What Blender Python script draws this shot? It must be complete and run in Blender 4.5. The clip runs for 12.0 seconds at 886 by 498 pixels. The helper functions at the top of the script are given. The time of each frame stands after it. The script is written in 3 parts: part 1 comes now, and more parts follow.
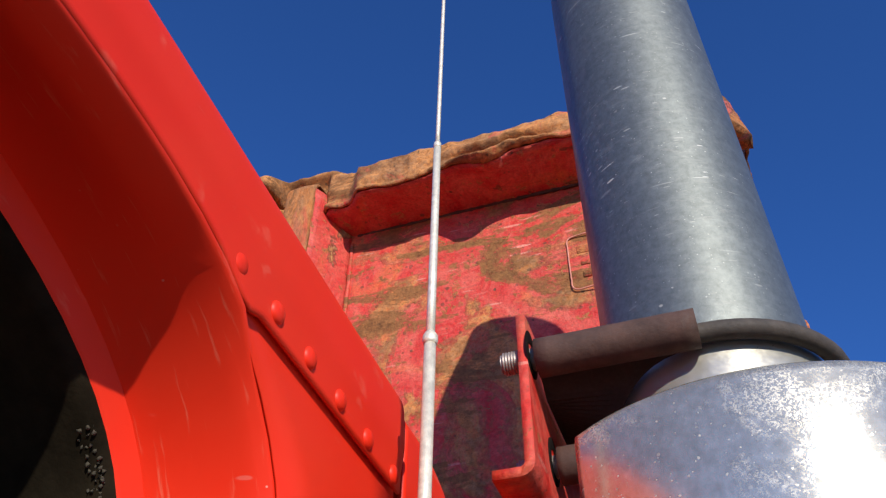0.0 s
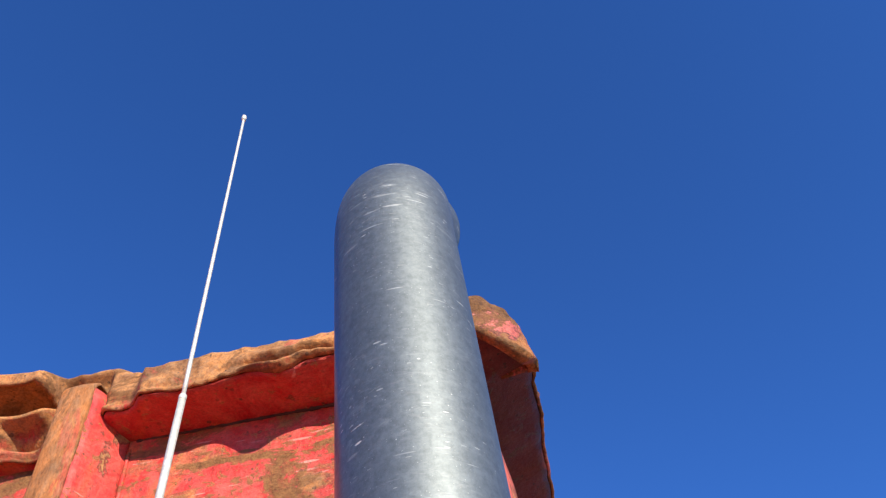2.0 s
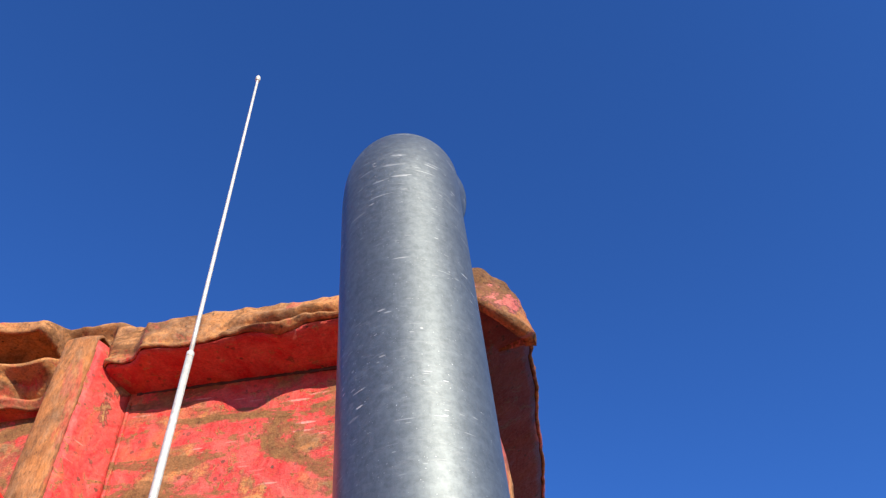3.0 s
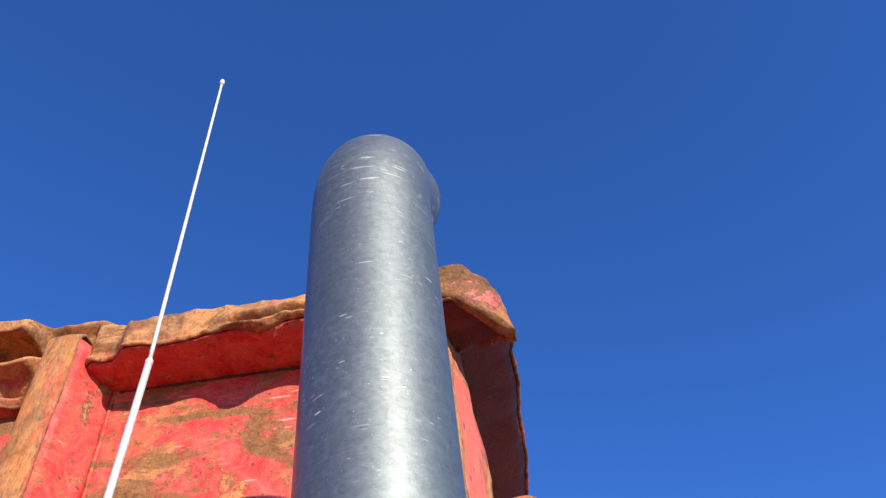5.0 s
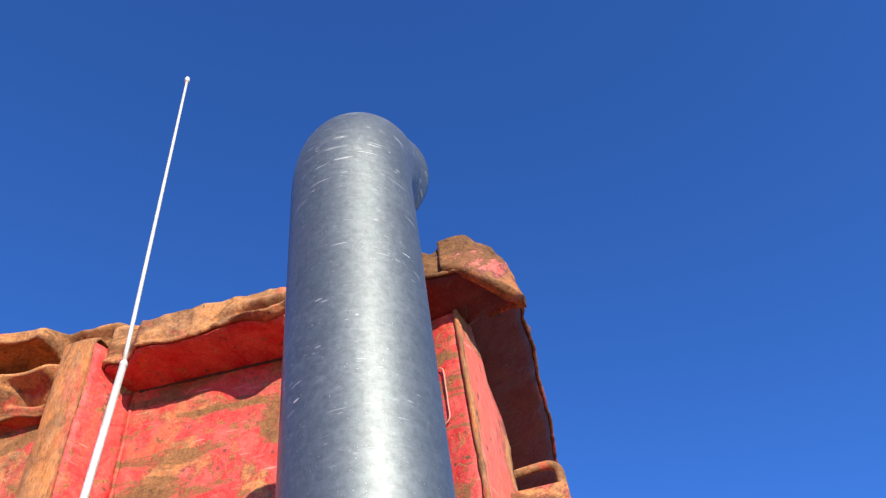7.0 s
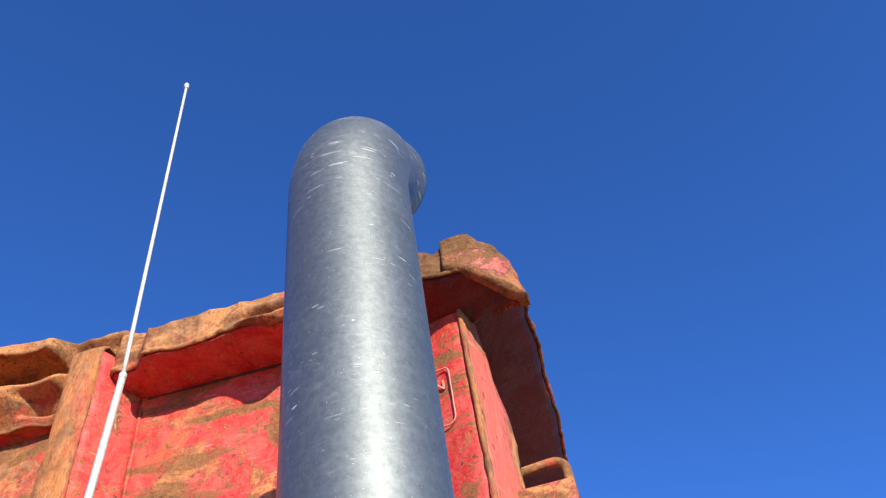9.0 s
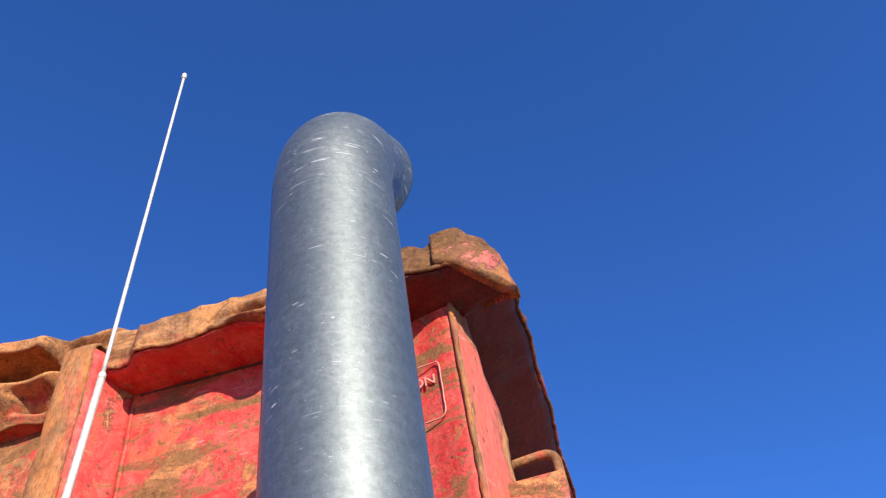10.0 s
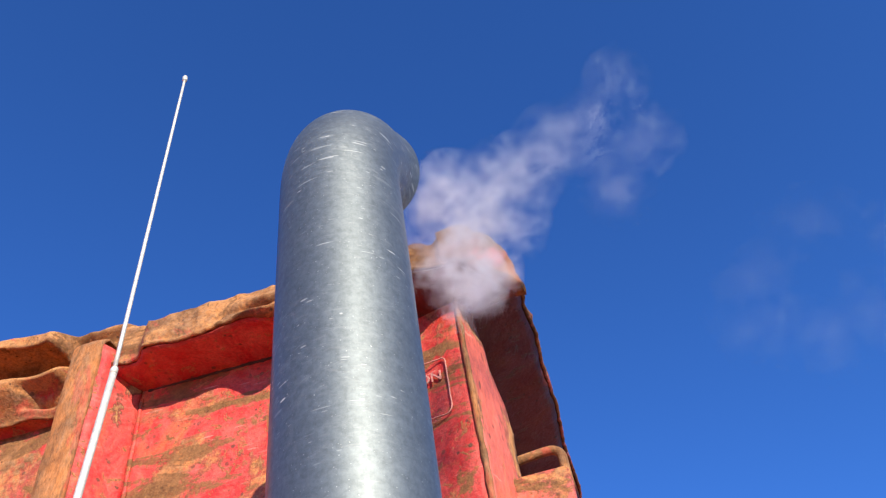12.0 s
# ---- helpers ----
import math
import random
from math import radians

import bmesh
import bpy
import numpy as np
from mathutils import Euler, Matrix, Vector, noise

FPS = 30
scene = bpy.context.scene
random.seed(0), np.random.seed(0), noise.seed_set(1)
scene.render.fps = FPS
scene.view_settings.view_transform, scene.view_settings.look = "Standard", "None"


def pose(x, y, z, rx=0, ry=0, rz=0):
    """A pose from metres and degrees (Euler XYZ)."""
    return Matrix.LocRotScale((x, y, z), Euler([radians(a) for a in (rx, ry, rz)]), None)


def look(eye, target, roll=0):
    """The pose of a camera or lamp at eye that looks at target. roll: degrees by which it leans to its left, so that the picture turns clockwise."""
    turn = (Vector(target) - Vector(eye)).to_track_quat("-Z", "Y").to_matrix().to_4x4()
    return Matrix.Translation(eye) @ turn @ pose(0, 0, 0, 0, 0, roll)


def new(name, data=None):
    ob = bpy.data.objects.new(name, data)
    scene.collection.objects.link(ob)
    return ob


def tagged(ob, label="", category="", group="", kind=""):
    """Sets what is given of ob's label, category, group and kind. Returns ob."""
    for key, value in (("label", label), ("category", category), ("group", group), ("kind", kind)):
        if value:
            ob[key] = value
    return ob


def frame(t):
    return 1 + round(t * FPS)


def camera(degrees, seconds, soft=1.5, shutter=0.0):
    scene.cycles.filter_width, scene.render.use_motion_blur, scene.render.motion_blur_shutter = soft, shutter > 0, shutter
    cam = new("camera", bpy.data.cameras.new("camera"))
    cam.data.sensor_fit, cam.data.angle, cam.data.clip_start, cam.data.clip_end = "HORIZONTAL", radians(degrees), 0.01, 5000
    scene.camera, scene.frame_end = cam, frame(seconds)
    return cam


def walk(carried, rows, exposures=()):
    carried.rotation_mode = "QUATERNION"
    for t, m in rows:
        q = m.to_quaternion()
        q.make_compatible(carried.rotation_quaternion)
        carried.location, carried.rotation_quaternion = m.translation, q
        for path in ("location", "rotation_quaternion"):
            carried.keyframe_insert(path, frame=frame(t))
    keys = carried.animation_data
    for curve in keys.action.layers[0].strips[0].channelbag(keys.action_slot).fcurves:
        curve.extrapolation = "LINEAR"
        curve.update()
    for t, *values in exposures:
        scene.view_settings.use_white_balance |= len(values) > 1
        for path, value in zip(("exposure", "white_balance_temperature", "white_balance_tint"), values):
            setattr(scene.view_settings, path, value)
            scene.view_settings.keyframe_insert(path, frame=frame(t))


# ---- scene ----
cam = camera(55.5, 12.0, soft=1.25)
PATH = [
    (0, pose(-0.0191, -0.554, 1.1875, 133.84, -0.54, 18.77)),
    (0.5, pose(-0.0141, -0.5425, 1.1765, 133.99, 0.14, 19.88)),
    (0.8, pose(-0.0102, -0.5220, 1.1757, 133.69, 0.62, 18.82)),
    (1, pose(-0.0174, -0.5218, 1.1852, 134.87, 1.54, 17.66)),
    (1.2, pose(-0.0141, -0.5294, 1.1932, 137.56, 2.69, 15.74)),
    (1.3, pose(-0.0005, -0.5414, 1.2054, 139.06, 3.27, 14.61)),
    (1.4, pose(0.0109, -0.5519, 1.2138, 140.73, 4.1, 13.48)),
    (1.5, pose(0.0276, -0.5598, 1.2232, 142.27, 4.52, 12.37)),
    (1.7, pose(0.0486, -0.5777, 1.2316, 144.44, 5.86, 10.68)),
    (2, pose(0.0593, -0.5881, 1.2325, 145.21, 6.08, 8.88)),
    (2.5, pose(0.065, -0.5975, 1.2302, 143.66, 4.86, 7.11)),
    (3, pose(0.0547, -0.5985, 1.2242, 142.93, 4.35, 6.65)),
    (3.2, pose(0.0511, -0.5951, 1.23, 143.08, 4.56, 6.74)),
    (4.8, pose(0.0971, -0.6145, 1.2281, 142.44, 4.68, 6.84)),
    (5, pose(0.0928, -0.6095, 1.2269, 142.18, 4.66, 6.87)),
    (5.5, pose(0.1041, -0.6044, 1.2331, 142, 5.03, 8.24)),
    (6, pose(0.124, -0.6024, 1.235, 141.94, 5.49, 10.22)),
    (6.5, pose(0.1322, -0.5945, 1.2381, 141.37, 5.62, 11.6)),
    (7, pose(0.1492, -0.5925, 1.234, 140.75, 6.23, 12.32)),
    (9, pose(0.1653, -0.5962, 1.2334, 140.71, 6.74, 14)),
    (9.5, pose(0.1744, -0.6002, 1.2279, 140.6, 6.99, 14.02)),
    (10, pose(0.1849, -0.5948, 1.2341, 140.18, 7.13, 14.44)),
    (10.5, pose(0.1814, -0.5961, 1.2245, 139.83, 6.76, 15.62)),
    (11, pose(0.1826, -0.5902, 1.2217, 140.04, 7, 15.83)),
    (11.5, pose(0.1808, -0.5942, 1.2253, 140.07, 6.93, 15.07)),
    (12, pose(0.1844, -0.6008, 1.2274, 140, 6.78, 14.63)),
]
walk(cam, PATH, [(0.0, -0.04), (0.5, 0.02), (1.0, -0.24), (1.3, -0.28), (1.5, -0.10), (1.7, 0.10), (2.0, 0.42), (2.2, 0.42), (2.6, 0.38), (6.0, 0.54), (9.5, 0.52), (11.0, 0.45), (12.0, 0.45)])

# ---- world and sun ----
SUN_TO = Vector((0.63, -1.0, 0.475)).normalized()
world = bpy.data.worlds.new("world")
scene.world = world
world.use_nodes = True
wt = world.node_tree
sky = wt.nodes.new("ShaderNodeTexSky")
sky.sky_type = "NISHITA"
sky.sun_disc = False
sky.sun_elevation = math.asin(SUN_TO.z)
sky.sun_rotation = math.atan2(SUN_TO.x, SUN_TO.y)
sky.altitude = 1500
sky.air_density = 1.0
sky.dust_density = 0.2
sky.ozone_density = 4.0
bg = wt.nodes["Background"]
bg.inputs["Strength"].default_value = 0.103
tint = wt.nodes.new("ShaderNodeMix")
tint.data_type, tint.blend_type = "RGBA", "MULTIPLY"
tint.inputs["Factor"].default_value = 1.0
tint.inputs["B"].default_value = (0.52, 1.0, 1.75, 1)
wt.links.new(sky.outputs["Color"], tint.inputs["A"])
wt.links.new(tint.outputs["Result"], bg.inputs["Color"])

sun = new("sun", bpy.data.lights.new("sun", "SUN"))
sun.data.energy = 5.0
sun.data.angle = radians(0.53)
sun.data.color = (1.0, 0.93, 0.82)
sun.matrix_world = look(SUN_TO * 20, (0, 0, 0))


# ---- materials ----
def material(name):
    m = bpy.data.materials.new(name)
    m.use_nodes = True
    nt = m.node_tree
    return m, nt, nt.nodes["Principled BSDF"]


def node(nt, kind, **values):
    n = nt.nodes.new(kind)
    for key, value in values.items():
        n.inputs[key].default_value = value
    return n


def coords(nt, scale=(1, 1, 1), turn=(0, 0, 0)):
    tc = nt.nodes.new("ShaderNodeTexCoord")
    mp = nt.nodes.new("ShaderNodeMapping")
    mp.inputs["Scale"].default_value = scale
    mp.inputs["Rotation"].default_value = turn
    nt.links.new(tc.outputs["Object"], mp.inputs["Vector"])
    return mp.outputs["Vector"]


def noise_tex(nt, vector, scale, detail=6.0, rough=0.6, distortion=0.0):
    n = node(nt, "ShaderNodeTexNoise", Scale=scale, Detail=detail, Roughness=rough, Distortion=distortion)
    nt.links.new(vector, n.inputs["Vector"])
    return n.outputs["Fac"]


def strokes(nt, vector, scale, size, warp=0.0, rare=14.0):
    """Crisp separate marks of uneven size: round on plain coordinates, long on stretched ones."""
    if warp:
        n = node(nt, "ShaderNodeTexNoise", Scale=scale * 0.35, Detail=2.0)
        nt.links.new(vector, n.inputs["Vector"])
        bend = nt.nodes.new("ShaderNodeVectorMath")
        bend.operation = "MULTIPLY_ADD"
        bend.inputs[1].default_value = (warp, warp, warp)
        nt.links.new(n.outputs["Color"], bend.inputs[0])
        nt.links.new(vector, bend.inputs[2])
        vector = bend.outputs["Vector"]
    cell = node(nt, "ShaderNodeTexVoronoi", Scale=scale)
    nt.links.new(vector, cell.inputs["Vector"])
    pick = nt.nodes.new("ShaderNodeSeparateColor")
    nt.links.new(cell.outputs["Color"], pick.inputs["Color"])
    reach = calc(nt, "MULTIPLY", calc(nt, "POWER", pick.outputs["Red"], rare), size)
    inside = calc(nt, "SUBTRACT", reach, cell.outputs["Distance"])
    return calc(nt, "MULTIPLY", ramp(nt, inside, (0.0, 0.0), (0.10, 1.0)), pick.outputs["Green"])


def ramp(nt, fac, *stops):
    r = nt.nodes.new("ShaderNodeValToRGB")
    e = r.color_ramp.elements
    while len(e) < len(stops):
        e.new(0.5)
    for el, (at, col) in zip(e, stops):
        el.position = at
        el.color = (*col, 1) if isinstance(col, tuple) else (col, col, col, 1)
    nt.links.new(fac, r.inputs["Fac"])
    return r.outputs["Color"]


def mix(nt, fac, a, b, blend="MIX"):
    m = nt.nodes.new("ShaderNodeMix")
    m.data_type, m.blend_type = "RGBA", blend
    for socket, value in ((m.inputs["Factor"], fac), (m.inputs["A"], a), (m.inputs["B"], b)):
        if isinstance(value, (int, float)):
            socket.default_value = value
        elif isinstance(value, tuple):
            socket.default_value = (*value, 1)
        else:
            nt.links.new(value, socket)
    return m.outputs["Result"]


def calc(nt, op, a, b=0.5):
    m = nt.nodes.new("ShaderNodeMath")
    m.operation = op
    m.use_clamp = True
    for socket, value in zip(m.inputs, (a, b)):
        if isinstance(value, (int, float)):
            socket.default_value = value
        else:
            nt.links.new(value, socket)
    return m.outputs["Value"]


def bump(nt, bsdf, height, strength=0.3, distance=0.002):
    b = node(nt, "ShaderNodeBump", Strength=strength, Distance=distance)
    nt.links.new(height, b.inputs["Height"])
    nt.links.new(b.outputs["Normal"], bsdf.inputs["Normal"])


def rusted_paint(name, rust, red=(0.56, 0.028, 0.023), seed=0.0, dull=1.0, mud=0.35, tan=0.5, soft=0.013, chip=0.75, gritty=0.6, along=1.0):
    """Old red paint, chalky, scratched and chipped, over orange rust and brown dirt.
    rust: share that is bare; mud: share under brown dirt; tan: how pale the rust is."""
    m, nt, bsdf = material(name)
    shade = lambda *c: tuple(v * dull for v in c)
    off = nt.nodes.new("ShaderNodeVectorMath")
    off.inputs[1].default_value = (seed, seed * 0.7, seed * 1.3)
    nt.links.new(coords(nt, (1, 1, along)), off.inputs[0])
    v = off.outputs["Vector"]
    big = noise_tex(nt, v, 5.0, 10, 0.62, 0.9)
    dirt = noise_tex(nt, coords(nt, (0.8, 1, 2.0), (0, 0.5 + seed, 0)) if along == 1.0 else v, 4.6 / along ** 0.5, 12, 0.66, 1.3)
    fine = noise_tex(nt, v, 70, 8, 0.7)
    speck = noise_tex(nt, v, 260, 3, 0.6)
    chalk = noise_tex(nt, v, 12, 9, 0.72, 1.6)
    blotch = noise_tex(nt, v, 13, 8, 0.68, 0.8)
    stroke = noise_tex(nt, coords(nt, (34, 34, 210), (0.2, 0.55, 0.1)), 1.0, 4, 0.6, 0.4)
    drip = noise_tex(nt, coords(nt, (150, 150, 9)), 1.0, 5, 0.65, 0.2)
    paint = mix(nt, ramp(nt, chalk, (0.38, 0.0), (0.66, 0.9)), red, shade(0.66, 0.14, 0.095))
    paint = mix(nt, ramp(nt, stroke, (0.64, 0.0), (0.76, 0.45)), paint, shade(0.72, 0.30, 0.22))
    paint = mix(nt, ramp(nt, drip, (0.58, 0.0), (0.72, 0.35)), paint, shade(0.30, 0.05, 0.03))
    paint = mix(nt, ramp(nt, speck, (0.63, 0.0), (0.69, 0.5)), paint, shade(0.30, 0.10, 0.06))
    stain = noise_tex(nt, v, 7.5, 9, 0.66, 1.2)
    paint = mix(nt, ramp(nt, stain, (0.54, 0.0), (0.68, 0.55)), paint, shade(0.66, 0.20, 0.055))
    nicks = strokes(nt, coords(nt, (24, 24, 190), (0.25, 0.6, 0.1)), 1.0, 0.6, 1.2)
    paint = mix(nt, calc(nt, "MULTIPLY", nicks, 0.6), paint, shade(0.78, 0.40, 0.30))
    pits = strokes(nt, v, 120, 0.6, 0.006, 9.0)
    paint = mix(nt, pits, paint, shade(0.17, 0.055, 0.03))
    flake = noise_tex(nt, v, 30, 12, 0.74, 0.6)
    paint = mix(nt, ramp(nt, flake, (0.575, 0.0), (0.590, 0.85)), paint, shade(0.52, 0.21, 0.075))
    paint = mix(nt, ramp(nt, flake, (0.645, 0.0), (0.655, 0.9)), paint, shade(0.13, 0.052, 0.026))
    light = tuple(a + (b - a) * tan for a, b in zip((0.60, 0.21, 0.058), (0.70, 0.40, 0.145)))
    rusty = mix(nt, ramp(nt, blotch, (0.44, 0.0), (0.62, 1.0)), shade(*light), shade(0.22, 0.095, 0.036))
    rusty = mix(nt, ramp(nt, flake, (0.54, 0.0), (0.585, 0.5)), rusty, shade(0.25, 0.095, 0.036))
    rusty = mix(nt, ramp(nt, stain, (0.55, 0.0), (0.585, 0.7)), rusty, shade(0.60, 0.095, 0.055))
    rusty = mix(nt, pits, rusty, shade(0.07, 0.034, 0.02))
    rusty = mix(nt, ramp(nt, fine, (0.42, 0.0), (0.72, 0.7)), rusty, shade(0.46, 0.26, 0.13))
    rusty = mix(nt, ramp(nt, speck, (0.60, 0.0), (0.68, 0.5)), rusty, shade(0.09, 0.045, 0.025))
    edge = 0.72 - 0.42 * rust
    wear = calc(nt, "ADD", calc(nt, "MULTIPLY", big, 0.88), calc(nt, "MULTIPLY", fine, 0.12))
    mask = ramp(nt, wear, (edge - soft, 0.0), (edge + soft, 1.0))
    lip = ramp(nt, wear, (edge - 0.03, 0.0), (edge - 0.008, chip), (edge + 0.012, 0.0))
    base = mix(nt, mask, paint, rusty)
    base = mix(nt, lip, base, shade(0.10, 0.045, 0.025))
    cover = 0.74 - 0.42 * mud
    soil = calc(nt, "ADD", calc(nt, "MULTIPLY", dirt, 0.80), calc(nt, "MULTIPLY", fine, 0.20))
    soiled = ramp(nt, soil, (cover - 0.012, 0.0), (cover + 0.012, 0.8), (cover + 0.06, 1.0))
    base = mix(nt, soiled, base, mix(nt, ramp(nt, fine, (0.3, 0.0), (0.7, 1.0)), shade(0.12, 0.052, 0.020), shade(0.34, 0.152, 0.052)))
    grit = noise_tex(nt, v, 170, 9, 0.75)
    base = mix(nt, 1.0, base, ramp(nt, grit, (0.34, 1.0 - 0.5 * gritty), (0.50, 1.0), (0.68, 1.0 + 0.4 * gritty)), "MULTIPLY")
    nt.links.new(base, bsdf.inputs["Base Color"])
    rough_mask = calc(nt, "ADD", mask, soiled)
    nt.links.new(ramp(nt, rough_mask, (0.0, 0.45), (1.0, 0.88)), bsdf.inputs["Roughness"])
    bsdf.inputs["Specular IOR Level"].default_value = 0.3
    relief = calc(nt, "ADD", calc(nt, "MULTIPLY", calc(nt, "ADD", mask, ramp(nt, flake, (0.59, 0.0), (0.62, 1.0))), 0.12), calc(nt, "ADD", calc(nt, "MULTIPLY", fine, 0.40), calc(nt, "MULTIPLY", blotch, 0.45)))
    bump(nt, bsdf, relief, 1.0, 0.007)
    return m


def gloss_red():
    m, nt, bsdf = material("glossy_red_paint")
    v = coords(nt)
    dust = noise_tex(nt, v, 9, 7, 0.65, 0.6)
    scuff = noise_tex(nt, coords(nt, (260, 22, 22), (0.3, 0.2, 0.1)), 1.0, 4, 0.6)
    chips = strokes(nt, v, 150, 0.20, 0.004, 22.0)
    lines = strokes(nt, coords(nt, (60, 24, 260), (0.9, 0.2, 0.1)), 1.0, 0.35, 0.8, 20.0)
    base = mix(nt, ramp(nt, dust, (0.35, 0.0), (0.85, 0.22)), (0.80, 0.024, 0.006), (0.82, 0.090, 0.030))
    base = mix(nt, ramp(nt, scuff, (0.62, 0.0), (0.74, 0.45)), base, (0.82, 0.22, 0.13))
    base = mix(nt, calc(nt, "MULTIPLY", calc(nt, "ADD", chips, calc(nt, "MULTIPLY", lines, 0.25)), 0.8), base, (0.78, 0.52, 0.42))
    nt.links.new(base, bsdf.inputs["Base Color"])
    nt.links.new(ramp(nt, dust, (0.3, 0.42), (0.8, 0.58)), bsdf.inputs["Roughness"])
    bsdf.inputs["Specular IOR Level"].default_value = 0.28
    bump(nt, bsdf, noise_tex(nt, v, 25, 3, 0.5), 0.05, 0.002)
    return m


def stack_metal(name, colour, rough, metal, flecks, crust, worn):
    """Weathered bright steel: fine up-and-down grain, scratches round it, pale flecks and lime crust."""
    m, nt, bsdf = material(name)
    v = coords(nt)
    grain = noise_tex(nt, coords(nt, (520, 520, 18)), 1.0, 4, 0.6)
    patches = noise_tex(nt, v, 14, 6, 0.65, 0.5)
    lumps = noise_tex(nt, v, 640, 5, 0.65, 0.8)
    area = noise_tex(nt, v, 9, 3, 0.5)
    base = mix(nt, ramp(nt, patches, (0.3, 0.0), (0.75, 1.0)), colour, tuple(min(1.0, c * 1.15) for c in colour))
    base = mix(nt, calc(nt, "MULTIPLY", grain, 0.30), base, tuple(c * 0.6 for c in colour))
    mottle = noise_tex(nt, coords(nt, (120, 120, 120)), 1.0, 9, 0.75, 0.2)
    base = mix(nt, 1.0, base, ramp(nt, mottle, (0.34, 0.80), (0.66, 1.20)), "MULTIPLY")
    axis = nt.nodes.new("ShaderNodeSeparateXYZ")
    nt.links.new(v, axis.inputs["Vector"])
    span = node(nt, "ShaderNodeMapRange")
    for key, value in (("From Min", 1.98), ("From Max", 2.16), ("To Min", 0.0), ("To Max", 0.24)):
        span.inputs[key].default_value = value
    nt.links.new(axis.outputs["Z"], span.inputs["Value"])
    bare = ramp(nt, calc(nt, "ADD", area, span.outputs["Result"]), (0.47, 0.08), (0.64, 1.0))
    long = strokes(nt, coords(nt, (34, 34, 480), (0.30, 0.14, 0.0)), 1.0, 0.50, 1.6, 19.0)
    short = strokes(nt, coords(nt, (100, 100, 420), (-0.5, 0.4, 0.0)), 1.0, 0.50, 0.8, 16.0)
    wide = strokes(nt, coords(nt, (36, 36, 170), (0.42, -0.2, 0.0)), 1.0, 0.5, 1.0)
    haze = ramp(nt, noise_tex(nt, coords(nt, (45, 45, 130), (0.3, 0.1, 0.0)), 1.0, 6, 0.7, 0.8), (0.54, 0.0), (0.75, 0.26))
    marks = calc(nt, "MULTIPLY", calc(nt, "ADD", calc(nt, "ADD", long, haze), calc(nt, "ADD", short, calc(nt, "MULTIPLY", wide, 0.3))), calc(nt, "MULTIPLY", bare, worn))
    rubbed = strokes(nt, coords(nt, (32, 32, 230), (0.34, 0.10, 0.0)), 1.0, 0.66, 1.8, 5.5)
    top = calc(nt, "MULTIPLY", calc(nt, "MULTIPLY", span.outputs["Result"], 4.0), ramp(nt, area, (0.40, 0.0), (0.52, 1.0)))
    marks = calc(nt, "ADD", marks, calc(nt, "MULTIPLY", calc(nt, "MULTIPLY", rubbed, top), 0.95))
    specks = calc(nt, "MULTIPLY", strokes(nt, v, 430, 0.36 + 4 * flecks, 0.004, 5.0), 0.46 + 12 * flecks)
    spots = calc(nt, "MULTIPLY", strokes(nt, coords(nt, (110, 110, 150), (0.3, 0.2, 0.0)), 1.0, 0.26, 0.6, 20.0), 0.45)
    scale = calc(nt, "MULTIPLY", ramp(nt, lumps, (0.50, 0.0), (0.55, 0.55), (0.61, 0.22), (0.67, 0.6)), ramp(nt, patches, (0.62 - crust, 0.0), (0.72 - crust, 1.0)))
    white = calc(nt, "ADD", calc(nt, "ADD", marks, calc(nt, "ADD", specks, spots)), scale)
    nt.links.new(mix(nt, white, base, (0.72, 0.70, 0.63)), bsdf.inputs["Base Color"])
    nt.links.new(calc(nt, "SUBTRACT", metal, calc(nt, "MULTIPLY", white, metal * 0.9)), bsdf.inputs["Metallic"])
    r = calc(nt, "ADD", ramp(nt, patches, (0.25, rough), (0.8, rough + 0.04)), calc(nt, "MULTIPLY", white, 0.25))
    nt.links.new(r, bsdf.inputs["Roughness"])
    bump(nt, bsdf, calc(nt, "ADD", calc(nt, "MULTIPLY", grain, 0.3), white), 0.10, 0.001)
    return m


def plain(name, colour, rough, metal=0.0, scale=40, spread=0.35, relief=0.2):
    m, nt, bsdf = material(name)
    v = coords(nt)
    a = noise_tex(nt, v, scale, 7, 0.65)
    b = noise_tex(nt, v, scale * 6, 4, 0.6)
    dark = tuple(c * (1 - spread) for c in colour)
    light = tuple(min(1.0, c * (1 + spread)) for c in colour)
    base = mix(nt, ramp(nt, a, (0.3, 0.0), (0.7, 1.0)), dark, light)
    base = mix(nt, ramp(nt, b, (0.6, 0.0), (0.75, 0.4)), base, light)
    nt.links.new(base, bsdf.inputs["Base Color"])
    nt.links.new(ramp(nt, b, (0.3, max(0.05, rough - 0.08)), (0.7, min(1.0, rough + 0.08))), bsdf.inputs["Roughness"])
    bsdf.inputs["Metallic"].default_value = metal
    bump(nt, bsdf, b, relief, 0.001)
    return m


RED = gloss_red()
PANEL = rusted_paint("worn_red_panel", 0.37, seed=2.0, mud=0.50, tan=0.1, soft=0.03, chip=0.35)
RIB_SIDE = rusted_paint("worn_red_rib_side", 0.32, red=(0.56, 0.022, 0.022), seed=5.0, mud=0.20)
BRACKET = rusted_paint("chipped_bracket_red", 0.10, red=(0.58, 0.020, 0.014), seed=11.0, mud=0.10)
RUST = rusted_paint("rust_with_red_remains", 0.84, seed=3.0, mud=0.42, tan=0.28, soft=0.03, chip=0.3, gritty=0.7, dull=0.88)
RIB_FACE = rusted_paint("rusty_rib_face", 0.88, seed=4.0, mud=0.46, tan=0.05, soft=0.04, chip=0.4, gritty=0.8, along=0.35, dull=0.80)
